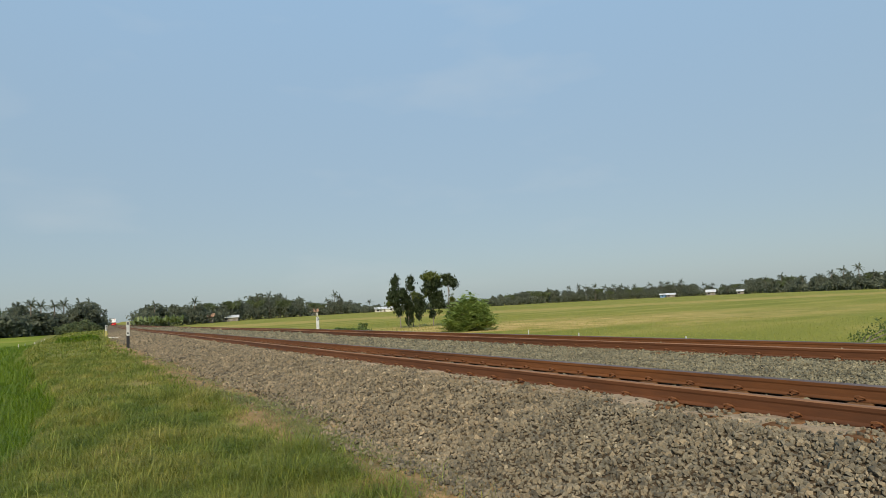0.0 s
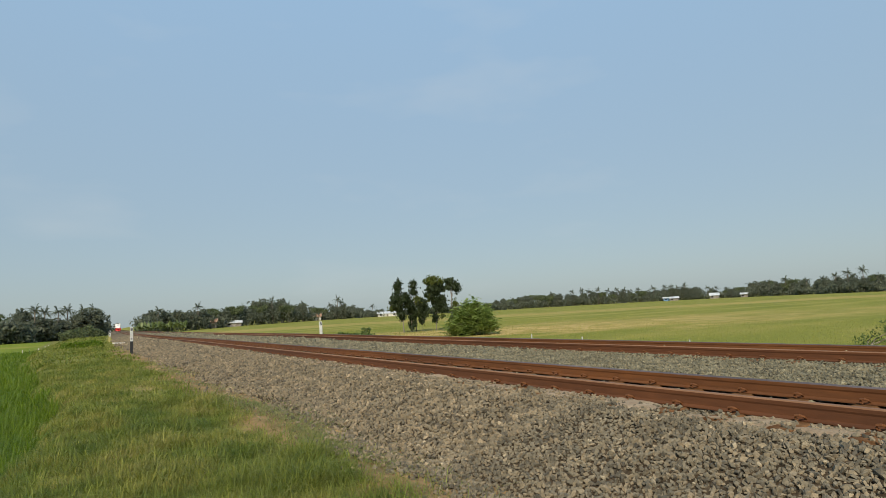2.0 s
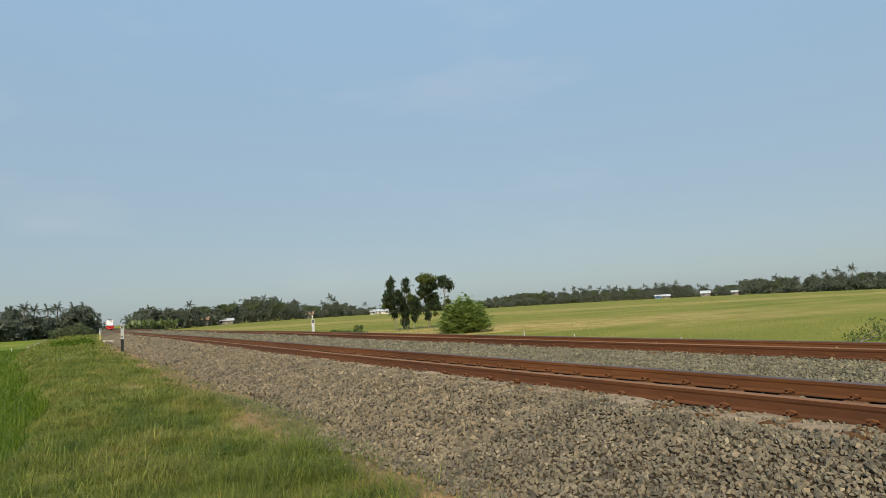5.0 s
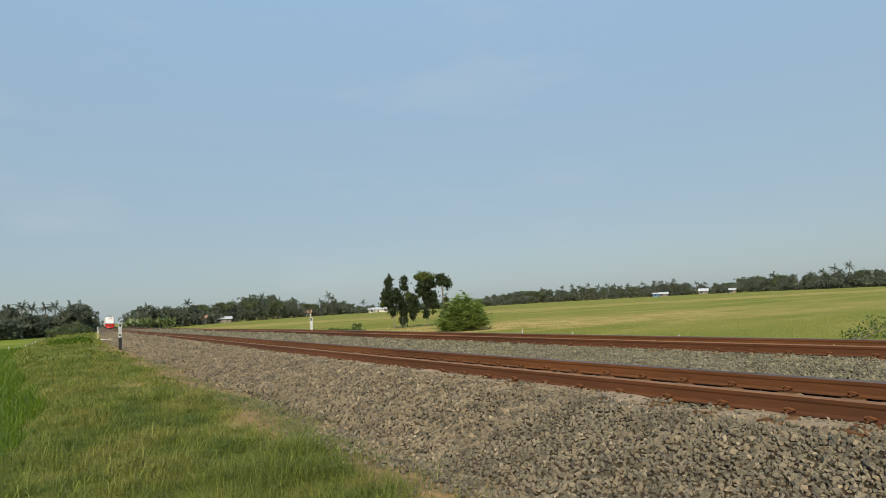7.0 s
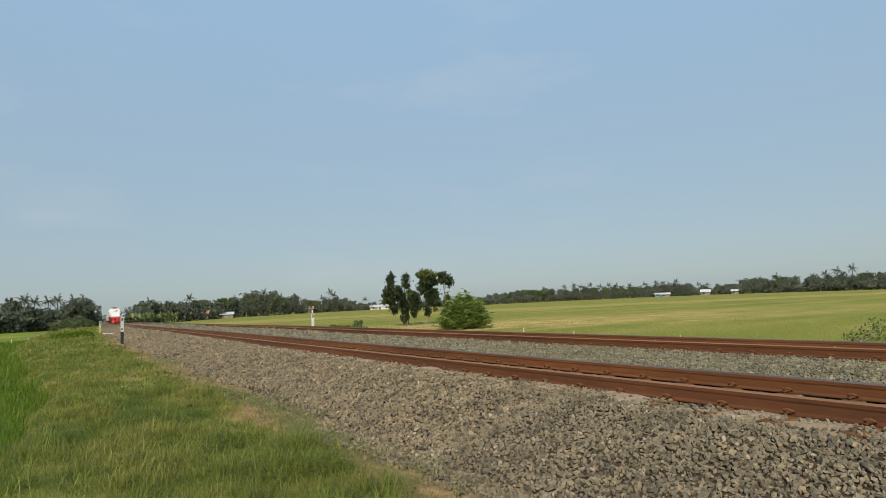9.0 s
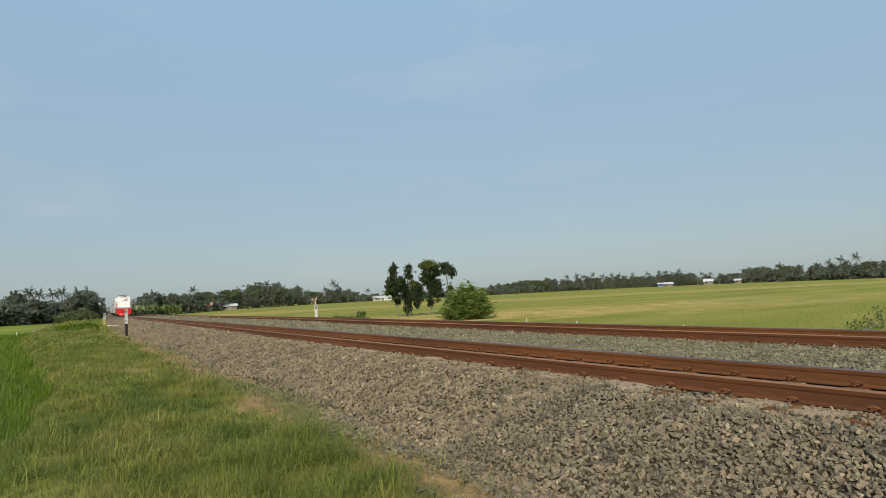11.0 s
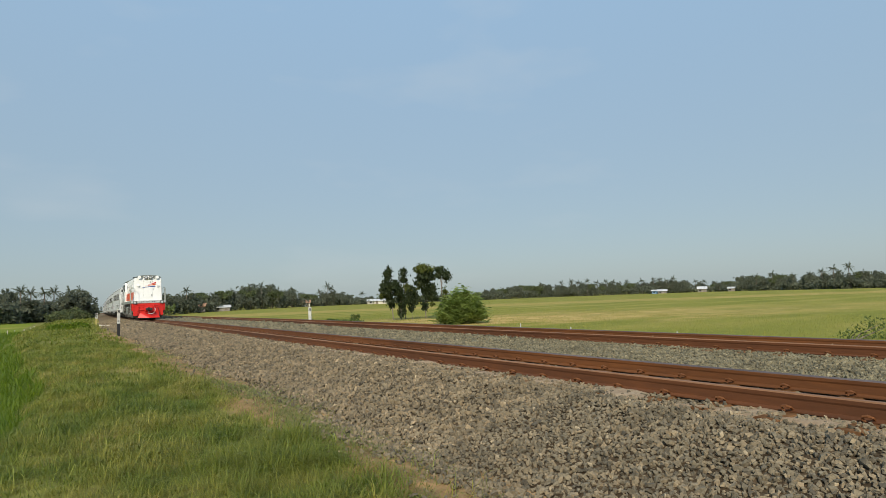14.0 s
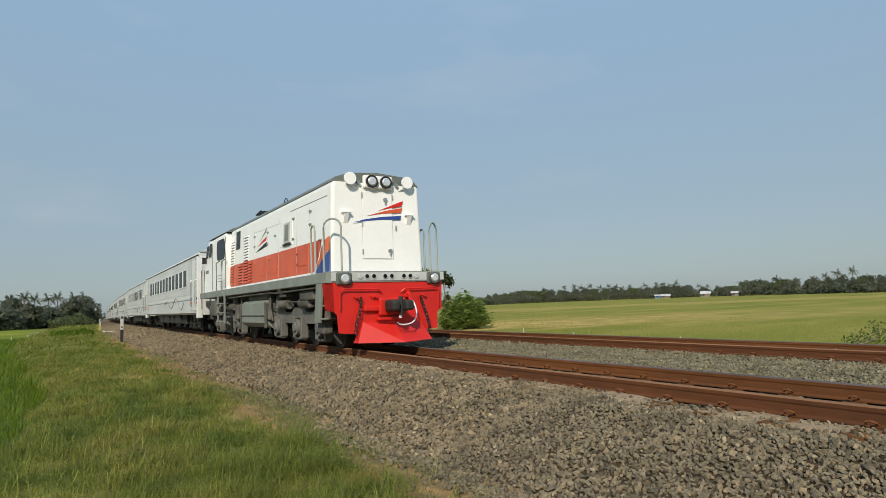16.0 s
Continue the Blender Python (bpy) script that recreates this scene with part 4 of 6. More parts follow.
def palm_tree(label, fronds=26):
    """A coconut palm nine metres high."""
    tree = new("palm_tree")
    tagged(tree, label, "palm", "palms above the tree line")
    bm = bmesh.new()
    tube(bm, [(0, 0, -0.3), (0.15, 0, 2.5), (0.32, 0, 5.2), (0.38, 0, 7.6)], [0.2, 0.16, 0.13, 0.11], 7)
    part("trunk", bm, M["bark"], tree)
    vs, fs = [], []
    for k in range(fronds):
        a = 2 * math.pi * k / fronds + rng.uniform(-0.2, 0.2)
        rise, ln = radians(rng.uniform(-45, 80)), rng.uniform(1.6, 2.7)
        d, s = np.array([math.cos(a), math.sin(a), 0]), np.array([-math.sin(a), math.cos(a), 0])
        for j in range(14):
            t0 = (j + 0.5) / 14
            c0 = np.array([0.38, 0, 7.5]) + d * ln * t0 * math.cos(rise) + np.array([0, 0, 1]) * ln * (math.sin(rise) * t0 - (0.1 + 0.5 * math.cos(rise)) * t0 ** 2)
            w = 0.44 * (1 - abs(t0 - 0.35) * 1.2) * rng.uniform(0.7, 1.2)
            for e in (-1, 1):
                b = len(vs)
                tip = c0 + s * e * w * 0.8 + d * rng.uniform(0.1, 0.35) + np.array([0, 0, -rng.uniform(0.2, 0.75) * w - 0.04])
                vs += [c0, c0 + d * 0.15, tip + d * 0.06, tip]
                fs.append((b, b + 1, b + 2, b + 3))
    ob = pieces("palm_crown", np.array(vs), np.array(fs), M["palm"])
    ob.parent = tree
    return tree


def banana_plant():
    plant = new("banana_plant")
    tagged(plant, "banana plant with broad pale green leaves", "banana plant", "banana plants by the far wood")
    bm = bmesh.new()
    tube(bm, [(0, 0, -0.2), (0.05, 0, 0.5), (0, 0, 1.0)], [0.16, 0.13, 0.08], 7)
    part("stem", bm, M["leaf_pale"], plant)
    for k in range(8):
        a = k * 0.8 + rng.uniform(-0.3, 0.3)
        d, s = Vector((math.cos(a), math.sin(a), 0)), Vector((-math.sin(a), math.cos(a), 0))
        bm = bmesh.new()
        rows = []
        for j in range(6):
            t = j / 5
            c = Vector((0, 0, 0.9)) + d * (0.5 + 0.13 * k) * t + Vector((0, 0, (2.6 - 0.15 * k) * t - (1.0 + 0.1 * k) * t * t))
            w = 0.34 * math.sin(math.pi * min(0.95, t * 0.85 + 0.12))
            rows.append([bm.verts.new(c - s * w - Vector((0, 0, 0.08))), bm.verts.new(c), bm.verts.new(c + s * w - Vector((0, 0, 0.08)))])
        for r0, r1 in zip(rows, rows[1:]):
            for i in range(2):
                bm.faces.new((r0[i], r0[i + 1], r1[i + 1], r1[i]))
        part("leaf", bm, M["banana"], plant)
    return plant


rnd = random.Random(11)
kinds = [far_tree("leafy broad-crowned tree at the edge of the fields", "round"), far_tree("dense round-crowned tree at the edge of the fields", "round"),
         far_tree("spreading tree with paler leaves beyond the fields", "wide"), far_tree("tall narrow tree beyond the fields", "tall"), far_tree("full green tree in the far wood", "round")]
first = set()


def put_copy(src, m, scale):
    if src in first:
        ob = copy_thing(src, m)
    else:
        first.add(src)
        ob = src
        ob.matrix_world = m
    ob.scale = (scale[0], scale[0], scale[1])
    return ob


az = -8.0
while az < 70.5:
    d, h = skyline(az)
    gap = 2.25 < az < 5.2
    if not gap:
        for back in (0, 1):
            k = kinds[rnd.choices(range(5), (4, 4, 3, 1.5, 4))[0]]
            hh = h * rnd.uniform(0.62, 0.95) if back == 0 else h * rnd.uniform(0.78, 1.06)
            wide = max(0.6, hh / 8.0) * rnd.uniform(0.9, 1.25)
            put_copy(k, field_place(az + rnd.uniform(-0.25, 0.25), d + 6 + back * 14 + rnd.uniform(-4, 4), rnd.uniform(0, 360)), (wide, hh / 6.9))
    az += math.degrees(rnd.uniform(3.4, 5.4) / d)
palms = [palm_tree("slender coconut palm rising over the trees"), palm_tree("coconut palm with drooping fronds beyond the fields", 22)]
for i, (a, h) in enumerate(PALMS):
    d, _ = skyline(a)
    put_copy(palms[i % 2], field_place(a, d + 5 + rnd.uniform(-3, 3), rnd.uniform(0, 360)), (0.95 if h < 9 else 1.1, h / 9.0))
for a, d in ((0.9, 171), (1.5, 173), (2.05, 176)):
    put_copy(kinds[0], field_place(a, d, a * 90), (0.8, 0.86))
banana = banana_plant()
for i in range(24):
    a = 4.9 + i * 0.16 + rnd.uniform(-0.08, 0.08)
    put_copy(banana, field_place(a, 190 + rnd.uniform(-6, 8), rnd.uniform(0, 360)), (1.15, rnd.uniform(1.05, 1.4)))
# undergrowth closes the foot of the wood
pts = []
for i in range(3200):
    a = rnd.uniform(-8, 70.5)
    if 2.75 < a < 4.8:
        continue
    d, h = skyline(a)
    d += rnd.uniform(0, 14)
    c = np.array([d * math.sin(radians(a)), d * math.cos(radians(a)), 0.0])
    c[2] = -1.0 + rnd.uniform(0.05, 0.5) * h
    pts.append(blob_points(24, c, (1.6, 1.6, 0.2 * h)))
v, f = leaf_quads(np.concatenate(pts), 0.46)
tagged(pieces("undergrowth", v, f, M["leaf_far_hazed"], "stuff"), "dense dark undergrowth at the foot of the far trees", "undergrowth", kind="stuff")


# ---- houses beyond the fields ----
def house(label, at, width, depth, eaves, ridge, wall, roof):
    h = new("house")
    tagged(h, label, "house", "houses beyond the fields")
    bm = bmesh.new()
    box(bm, -width / 2, width / 2, -depth / 2, depth / 2, -0.3, eaves)
    part("wall", bm, wall, h)
    bm = bmesh.new()
    o = 0.5
    prism(bm, [(-depth / 2 - o, eaves - 0.15), (-depth / 2 - o, eaves - 0.05), (0, ridge), (depth / 2 + o, eaves - 0.05), (depth / 2 + o, eaves - 0.15), (0, ridge - 0.12)], 0, -width / 2 - o, width / 2 + o)
    part("roof", bm, roof, h)
    for k in range(max(2, int(width / 3))):
        x = -width / 2 + (k + 0.5) * width / max(2, int(width / 3))
        bm = bmesh.new()
        if k == 1:
            box(bm, x - 0.45, x + 0.45, -depth / 2 - 0.05, -depth / 2 + 0.05, 0, min(2.0, eaves - 0.2))
            part("door", bm, M["bark"], h, "dark wooden door")
        else:
            box(bm, x - 0.5, x + 0.5, -depth / 2 - 0.05, -depth / 2 + 0.05, eaves * 0.35, eaves * 0.75)
            part("window", bm, M["glass"], h)
    h.matrix_world = at


house("low pale house with a worn tin roof among trees", field_place(12.5, 262, -12), 6, 5, 1.3, 2.2, M["shade_wall"], M["tin"])
house("brown-roofed house half hidden by trees", field_place(10.7, 256, -20), 4, 4, 2.0, 3.2, M["shade_wall"], M["tile"])
house("small house with clay tile roof among trees", field_place(19.7, 299, -20), 4, 4, 1.9, 3.2, M["plaster"], M["tile"])
house("long shed with a bright tin roof", field_place(26.2, 322, -26), 10, 6, 1.6, 2.6, M["plaster"], M["tin"])
house("blue-walled house with a pale roof at the field edge", field_place(51.6, 384, -50), 5.0, 6, 1.7, 2.3, M["house_blue"], M["tin"])
house("small white shed beside a blue house", field_place(52.1, 379, -50), 4.6, 5, 1.5, 2.4, M["shade_wall"], M["tin"])
house("white house with a bright tin roof at the field edge", field_place(55.35, 384, -55), 4.6, 5, 1.9, 3.3, M["shade_wall"], M["tin"])
house("small house with a pale roof by the wood", field_place(57.65, 364, -57), 3.2, 4, 1.7, 2.5, M["shade_wall"], M["tin"])


# ---- posts and markers ----
def text_part(body, size, m, material, parent):
    cu = bpy.data.curves.new("number", "FONT")
    cu.body, cu.size, cu.align_x, cu.align_y, cu.extrude, cu.offset = body, size, "CENTER", "CENTER", 0.003, 0.006
    tmp = bpy.data.objects.new("number", cu)
    me = bpy.data.meshes.new_from_object(tmp)
    bpy.data.objects.remove(tmp)
    me.name = "number"
    me.materials.append(material)
    ob = new("number", me)
    ob.parent, ob.matrix_basis = parent, m
    ob["label"] = "black painted figure"
    return ob


def marker_post(label, at, width, height, white_from, lean=0.0, foot="black"):
    post = new("marker_post")
    tagged(post, label, "marker post")
    bm = bmesh.new()
    box(bm, -width / 2, width / 2, -0.06, 0.06, -0.3, white_from, 0.012)
    part("foot", bm, M[foot], post, "black painted lower half" if foot == "black" else "yellowish lower half")
    bm = bmesh.new()
    box(bm, -width / 2, width / 2, -0.06, 0.06, white_from, height, 0.012)
    part("shaft", bm, M["post_white"], post, "white painted upper half")
    text_part("8", width * 1.5, pose(0, -0.064, height - width * 0.85, 90), M["black"], post)
    for k in range(2):
        bm = bmesh.new()
        box(bm, -width * 0.28 + k * width * 0.3, -width * 0.28 + k * width * 0.3 + width * 0.2, -0.066, -0.06, white_from + width * 0.55, white_from + width * 1.2)
        part("bar", bm, M["black"], post, "dark unreadable mark")
    post.matrix_world = at @ pose(0, 0, 0, 0, lean, 0)
    return post


def post_at(u, y, z, turn=-4):
    p = along(u, y, z)
    return pose(p.x, p.y, p.z, 0, 0, turn)


marker_post("white and black concrete distance post with figure 8", post_at(2.55, 37.5, -0.40), 0.155, 1.32, 0.55)
marker_post("distant white concrete post with a yellowish foot leaning slightly", post_at(2.32, 74, -0.30), 0.2, 1.05, 0.45, lean=3, foot="straw_paint")
marker_post("white concrete distance post across the far track", post_at(14.6, 41.2, -0.95, -25), 0.2, 1.55, 0.12)
p_slab = along(2.9, 64, -0.42)
bm = bmesh.new()
box(bm, -0.5, 0.5, -0.2, 0.2, -0.06, 0.05, 0.02)
slab = finish(bm, "concrete_slab", M["plaster"])
tagged(slab, "pale broken concrete slab lying on the verge", "slab")
slab.matrix_world = pose(p_slab.x, p_slab.y, p_slab.z, 0, 4, 25)


def peg(label, at, height, material, r=0.045):
    bm = bmesh.new()
    cyl(bm, (0, 0, -0.4), (0.02, 0, height), r, r * 0.8, 8)
    ob = finish(bm, "peg", material)
    tagged(ob, label, "peg", "pegs beside the railway and fields")
    ob.matrix_world = at


for u, y in ((20.0, 15.1), (20.6, 21.5), (22.0, 27.0), (21.0, 46.5)):
    peg("short white boundary peg at the field edge", post_at(u, y, -0.96), 0.29, M["post_white"], 0.032)
for u, y, h in ((-4.6, 66, 0.5), (-4.4, 70, 0.4), (-3.8, 72, 0.45), (-3.5, 76, 0.5), (-3.4, 79, 0.6)):
    peg("pale bamboo stake on the bank between rice fields", post_at(u, y, -1.0), h, M["plaster"], 0.04)

# ---- locomotive ----
# own space: front beam at y 0, rear at y 13.3, rail heads at z 0; it runs towards -y
LOCO = 14.05
DECK = 1.62


def loop_rail(parent, pts, r=0.021, material=None):
    bm = bmesh.new()
    tube(bm, pts, r, 8)
    part("handrail", bm, material or M["rail_grey"], parent, "grey painted handrail", True)


def arch(a, b, z0, z1, n=8):
    """An inverted U from foot a to foot b, each an (x, y)."""
    a, b = Vector((*a, 0)), Vector((*b, 0))
    r = (b - a).length / 2
    pts = [a + Vector((0, 0, z0)), a + Vector((0, 0, z1 - r))]
    for k in range(1, n):
        t = math.pi * k / n
        pts.append((a + b) / 2 - (b - a) / 2 * math.cos(t) + Vector((0, 0, z1 - r + r * math.sin(t))))
    return pts + [b + Vector((0, 0, z1 - r)), b + Vector((0, 0, z0))]


def flat(outline, axis, at, thick):
    bm = bmesh.new()
    prism(bm, outline, axis, at, at + thick)
    return bm


def make_bogie(parent, y0, axles, dust, frame_paint):
    """A running gear with its wheelsets, side frames, springs and axle boxes."""
    bg = part("bogie", flat([(y0 + axles[0] + 0.25, 0.62), (y0 + axles[-1] - 0.25, 0.62), (y0 + axles[-1] - 0.25, 0.98), (y0 + axles[0] + 0.25, 0.98)], 0, -0.35, 0.7), M["dark"], parent)
    for a in axles:
        for s in (-1, 1):
            bm = bmesh.new()
            x = s * 0.5335
            cyl(bm, (x - s * 0.05, y0 + a, 0.46), (x + s * 0.075, y0 + a, 0.46), 0.46, seg=28)
            cyl(bm, (x - s * 0.075, y0 + a, 0.46), (x - s * 0.05, y0 + a, 0.46), 0.485, seg=28)
            cyl(bm, (x, y0 + a, 0.46), (x + s * 0.13, y0 + a, 0.46), 0.13, seg=14)
            part("wheel", bm, M["dark"], bg, "dark steel wheel")
            bm = bmesh.new()
            box(bm, s * 0.86, s * 1.04, y0 + a - 0.16, y0 + a + 0.16, 0.28, 0.64, 0.04)
            cyl(bm, (s * 1.02, y0 + a, 0.46), (s * 1.10, y0 + a, 0.46), 0.2, 0.185, seg=22)
            cyl(bm, (s * 1.09, y0 + a, 0.46), (s * 1.14, y0 + a, 0.46), 0.12, 0.1, seg=18)
            box(bm, s * 0.88, s * 1.06, y0 + a - 0.33, y0 + a - 0.22, 0.2, 0.72, 0.025)
            box(bm, s * 0.88, s * 1.06, y0 + a + 0.22, y0 + a + 0.33, 0.2, 0.72, 0.025)
            box(bm, s * 0.9, s * 1.02, y0 + a - 0.3, y0 + a + 0.3, 0.17, 0.23, 0.015)
            part("axle_box", bm, frame_paint, bg, "round axle box between its guides")
        bm = bmesh.new()
        cyl(bm, (-0.85, y0 + a, 0.46), (0.85, y0 + a, 0.46), 0.085, seg=10)
        part("axle", bm, M["dark"], bg)
    for s in (-1, 1):
        lo, hi = y0 + axles[0] - 0.55, y0 + axles[-1] + 0.55
        o = [(lo, 0.62), (lo, 0.86), (lo + 0.3, 0.95)]
        for a, b in zip(axles, axles[1:]):
            m = y0 + (a + b) / 2
            o += [(m - 0.45, 0.95), (m - 0.25, 0.82), (m + 0.25, 0.82), (m + 0.45, 0.95)]
        o += [(hi - 0.3, 0.95), (hi, 0.86), (hi, 0.62)]
        for b, a in reversed(list(zip(axles, axles[1:]))):
            m = y0 + (a + b) / 2
            o += [(y0 + max(a, b) - 0.28, 0.68), (m + 0.3, 0.55), (m - 0.3, 0.55), (y0 + min(a, b) + 0.28, 0.68)]
        bm = flat(o, 0, s * 0.93 - 0.07, 0.14)
        part("side_frame", bm, frame_paint, bg, "dust-caked cast side frame")
        for a, b in zip(axles, axles[1:]):
            m = y0 + (a + b) / 2
            for dy in (-0.15, 0.15):
                bm = bmesh.new()
                pts = []
                for k in range(49):
                    t = k / 48 * math.pi * 2 * 5
                    pts.append((s * 0.76 + 0.095 * math.cos(t), m + dy + 0.095 * math.sin(t), 0.54 + 0.36 * k / 48))
                tube(bm, pts, 0.026, 6)
                part("spring", bm, M["dark"], bg)
            bm = bmesh.new()
            cyl(bm, (s * 1.08, m - 0.36, 1.02), (s * 1.08, m + 0.30, 1.02), 0.115, seg=14)
            cyl(bm, (s * 1.08, m + 0.30, 1.02), (s * 1.08, m + 0.52, 1.0), 0.03, seg=8)
            box(bm, s * 0.95, s * 1.1, m - 0.3, m + 0.2, 0.9, 0.98, 0.01)
            part("brake_cylinder", bm, dust, bg)
        for a in axles:
            bm = bmesh.new()
            tube(bm, [(s * 0.75, y0 + a - 0.5, 0.85), (s * 0.72, y0 + a - 0.53, 0.5), (s * 0.7, y0 + a - 0.49, 0.32)], 0.03, 6)
            box(bm, s * 0.52, s * 0.7, y0 + a - 0.54, y0 + a - 0.47, 0.3, 0.62, 0.015)
            part("brake_shoe", bm, dust, bg)
        bm = bmesh.new()
        tube(bm, [(s * 1.1, lo + 0.1, 0.9), (s * 1.12, lo + 0.5, 1.05), (s * 1.12, hi - 0.7, 1.08), (s * 1.08, hi - 0.2, 0.85), (s * 1.05, hi - 0.1, 0.5)], 0.017, 6)
        part("pipe", bm, dust, bg)
    return bg


def make_loco():
    loco = new("locomotive")
    tagged(loco, "white diesel locomotive with red-orange band and red front plate", "locomotive", "train")
    # deck and end beam
    bm = bmesh.new()
    box(bm, -1.32, 1.32, 0.42, LOCO, 1.40, DECK, 0.015)
    part("deck", bm, M["grey"], loco, "grey painted running deck")
    bm = bmesh.new()
    prism(bm, [(-1.32, 0.42), (-1.32, 0.2), (-1.22, 0.0), (1.22, 0.0), (1.32, 0.2), (1.32, 0.42)], 2, 1.40, DECK + 0.004)
    beam = part("end_beam", bm, M["grey"], loco, "grey front beam with a row of lamps")
    bm = bmesh.new()
    box(bm, -1.28, 1.28, -0.012, 0.0, 1.43, 1.60)
    part("lamp_strip", bm, M["strip"], beam, "paler grey strip behind the lamps")
    for x in (-0.68, -0.53, -0.38, -0.13, 0.02, 0.30, 0.45, 0.60):
        bm = bmesh.new()
        cyl(bm, (x, 0.0, 1.52), (x, -0.035, 1.52), 0.055, seg=14)
        part("lamp_ring", bm, M["strip"], beam)
        bm = bmesh.new()
        cyl(bm, (x, -0.03, 1.52), (x, -0.04, 1.52), 0.042, seg=14)
        part("lamp_lens", bm, M["glass"] if abs(x) < 0.6 else M["lens"], beam)
    for x in (-1.02, 1.02):
        bm = bmesh.new()
        box(bm, x - 0.165, x + 0.165, -0.04, 0.02, 1.35, 1.60, 0.03)
        cyl(bm, (x, -0.04, 1.475), (x, -0.09, 1.475), 0.12, seg=20)
        part("headlamp_housing", bm, M["lamp_case"], beam, "dark grey lamp housing")
        bm = bmesh.new()
        cyl(bm, (x, -0.08, 1.475), (x, -0.108, 1.475), 0.102, 0.07, seg=20)
        part("headlamp", bm, M["lens"], beam, "clear round marker lamp")
    # front plate, in three folds, and the snow-plough shaped guard
    plate = part("front_plate", flat([(-1.24, 1.40), (-1.22, 0.80), (-1.16, 0.74), (-1.13, 0.38), (-0.62, 0.34), (0.62, 0.34), (1.10, 0.38), (1.11, 0.74), (1.22, 0.80), (1.24, 1.40)], 1, 0.02, 0.04), M["red"], loco, "bright red front plate")
    for s in (-1, 1):
        bm = bmesh.new()
        vs = [bm.verts.new(p) for p in ((s * 1.24, 0.02, 1.40), (s * 1.22, 0.02, 0.80), (s * 1.30, 0.34, 0.86), (s * 1.32, 0.42, 1.40))]
        f = bm.faces.new(vs)
        bmesh.ops.solidify(bm, geom=[f], thickness=0.03)
        part("plate_wing", bm, M["red"], plate)
        bm = bmesh.new()
        prism(bm, [(0.46, 1.40), (0.62, 0.60), (0.95, 0.60), (0.82, 1.40)], 0, s * 1.27, s * 1.31)
        for z in (0.66, 0.93, 1.2):
            box(bm, s * 1.0, s * 1.3, 0.55, 0.88, z, z + 0.03)
        part("steps", bm, M["grey"], loco, "grey boarding steps")
    bm = bmesh.new()
    ring = [(-0.64, -0.02, 0.58), (0.0, -0.16, 0.50), (0.66, -0.02, 0.55), (0.86, -0.16, 0.16), (0.06, -0.52, 0.15), (-0.82, -0.18, 0.17)]
    v = [bm.verts.new(p) for p in ring]
    bk = [bm.verts.new((p[0], 0.06, p[2])) for p in ring]
    for q in ((0, 1, 4, 5), (1, 2, 3, 4)):
        bm.faces.new([v[i] for i in q])
    for i in range(6):
        j = (i + 1) % 6
        bm.faces.new((v[i], bk[i], bk[j], v[j]))
    bmesh.ops.recalc_face_normals(bm, faces=bm.faces[:])
    part("track_guard", bm, M["red"], loco, "red wedge-shaped track guard")
    # coupler, its pocket, hose, chains, pipes on the plate
    bm = bmesh.new()
    box(bm, -0.30, 0.30, -0.10, 0.03, 0.70, 1.06, 0.03)
    box(bm, -0.62, -0.2, -0.07, 0.03, 0.80, 0.90, 0.02)
    box(bm, -0.34, 0.24, -0.12, 0.03, 0.60, 0.66, 0.02)
    part("coupler_pocket", bm, M["red"], plate)
    bm = bmesh.new()
    box(bm, -0.21, 0.17, -0.52, -0.1, 0.77, 1.02, 0.06)
    box(bm, -0.25, -0.08, -0.62, -0.4, 0.79, 1.0, 0.05)
    box(bm, 0.05, 0.24, -0.60, -0.36, 0.79, 1.0, 0.05)
    cyl(bm, (-0.02, -0.5, 0.70), (-0.02, -0.5, 1.08), 0.045, seg=10)
    part("coupler", bm, M["dark"], loco, "dark steel automatic coupler")
    bm = bmesh.new()
    tube(bm, [(0.44, -0.06, 1.02), (0.475, -0.10, 0.96), (0.485, -0.16, 0.86), (0.475, -0.22, 0.76), (0.44, -0.27, 0.66), (0.38, -0.32, 0.585), (0.29, -0.36, 0.53), (0.18, -0.39, 0.505), (0.06, -0.42, 0.50), (-0.03, -0.43, 0.515), (-0.08, -0.44, 0.55)], 0.015, 8)
    box(bm, -0.05, 0.0, -0.5, -0.45, 0.64, 0.74, 0.01)
    part("brake_hose", bm, M["white"], loco, "pale air hose hanging in a loop", True)
    bm = bmesh.new()
    tube(bm, [(0.40, 0.0, 1.16), (0.40, -0.07, 1.14), (0.43, -0.07, 1.0)], 0.05, 8)
    part("hose_valve", bm, M["red"], plate)
    for s in (-1, 1):
        pts = [(s * 0.68, -0.03, 1.05), (s * 0.72, -0.08, 0.86), (s * 0.80, -0.10, 0.62), (s * 0.84, -0.10, 0.38)]
        for k in range(10):
            t = k / 9 * (len(pts) - 1)
            i = min(int(t), len(pts) - 2)
            c = Vector(pts[i]).lerp(Vector(pts[i + 1]), t - i)
            bm = bmesh.new()
            tube(bm, [c + Vector((0.03 * math.cos(a) if k % 2 else 0.008, 0.03 * math.cos(a) if not k % 2 else 0, 0.048 * math.sin(a))) for a in [j * math.pi / 4 for j in range(9)]], 0.012, 5)
            part("chain_link", bm, M["black"], plate)
        bm = bmesh.new()
        tube(bm, [(s * 1.12, -0.03, 0.85), (s * 1.12, -0.05, 1.22), (s * 1.05, -0.05, 1.26), (s * 0.3, -0.05, 1.25), (s * 0.22, -0.03, 1.18)], 0.016, 6)
        part("pipe", bm, M["red"], plate)
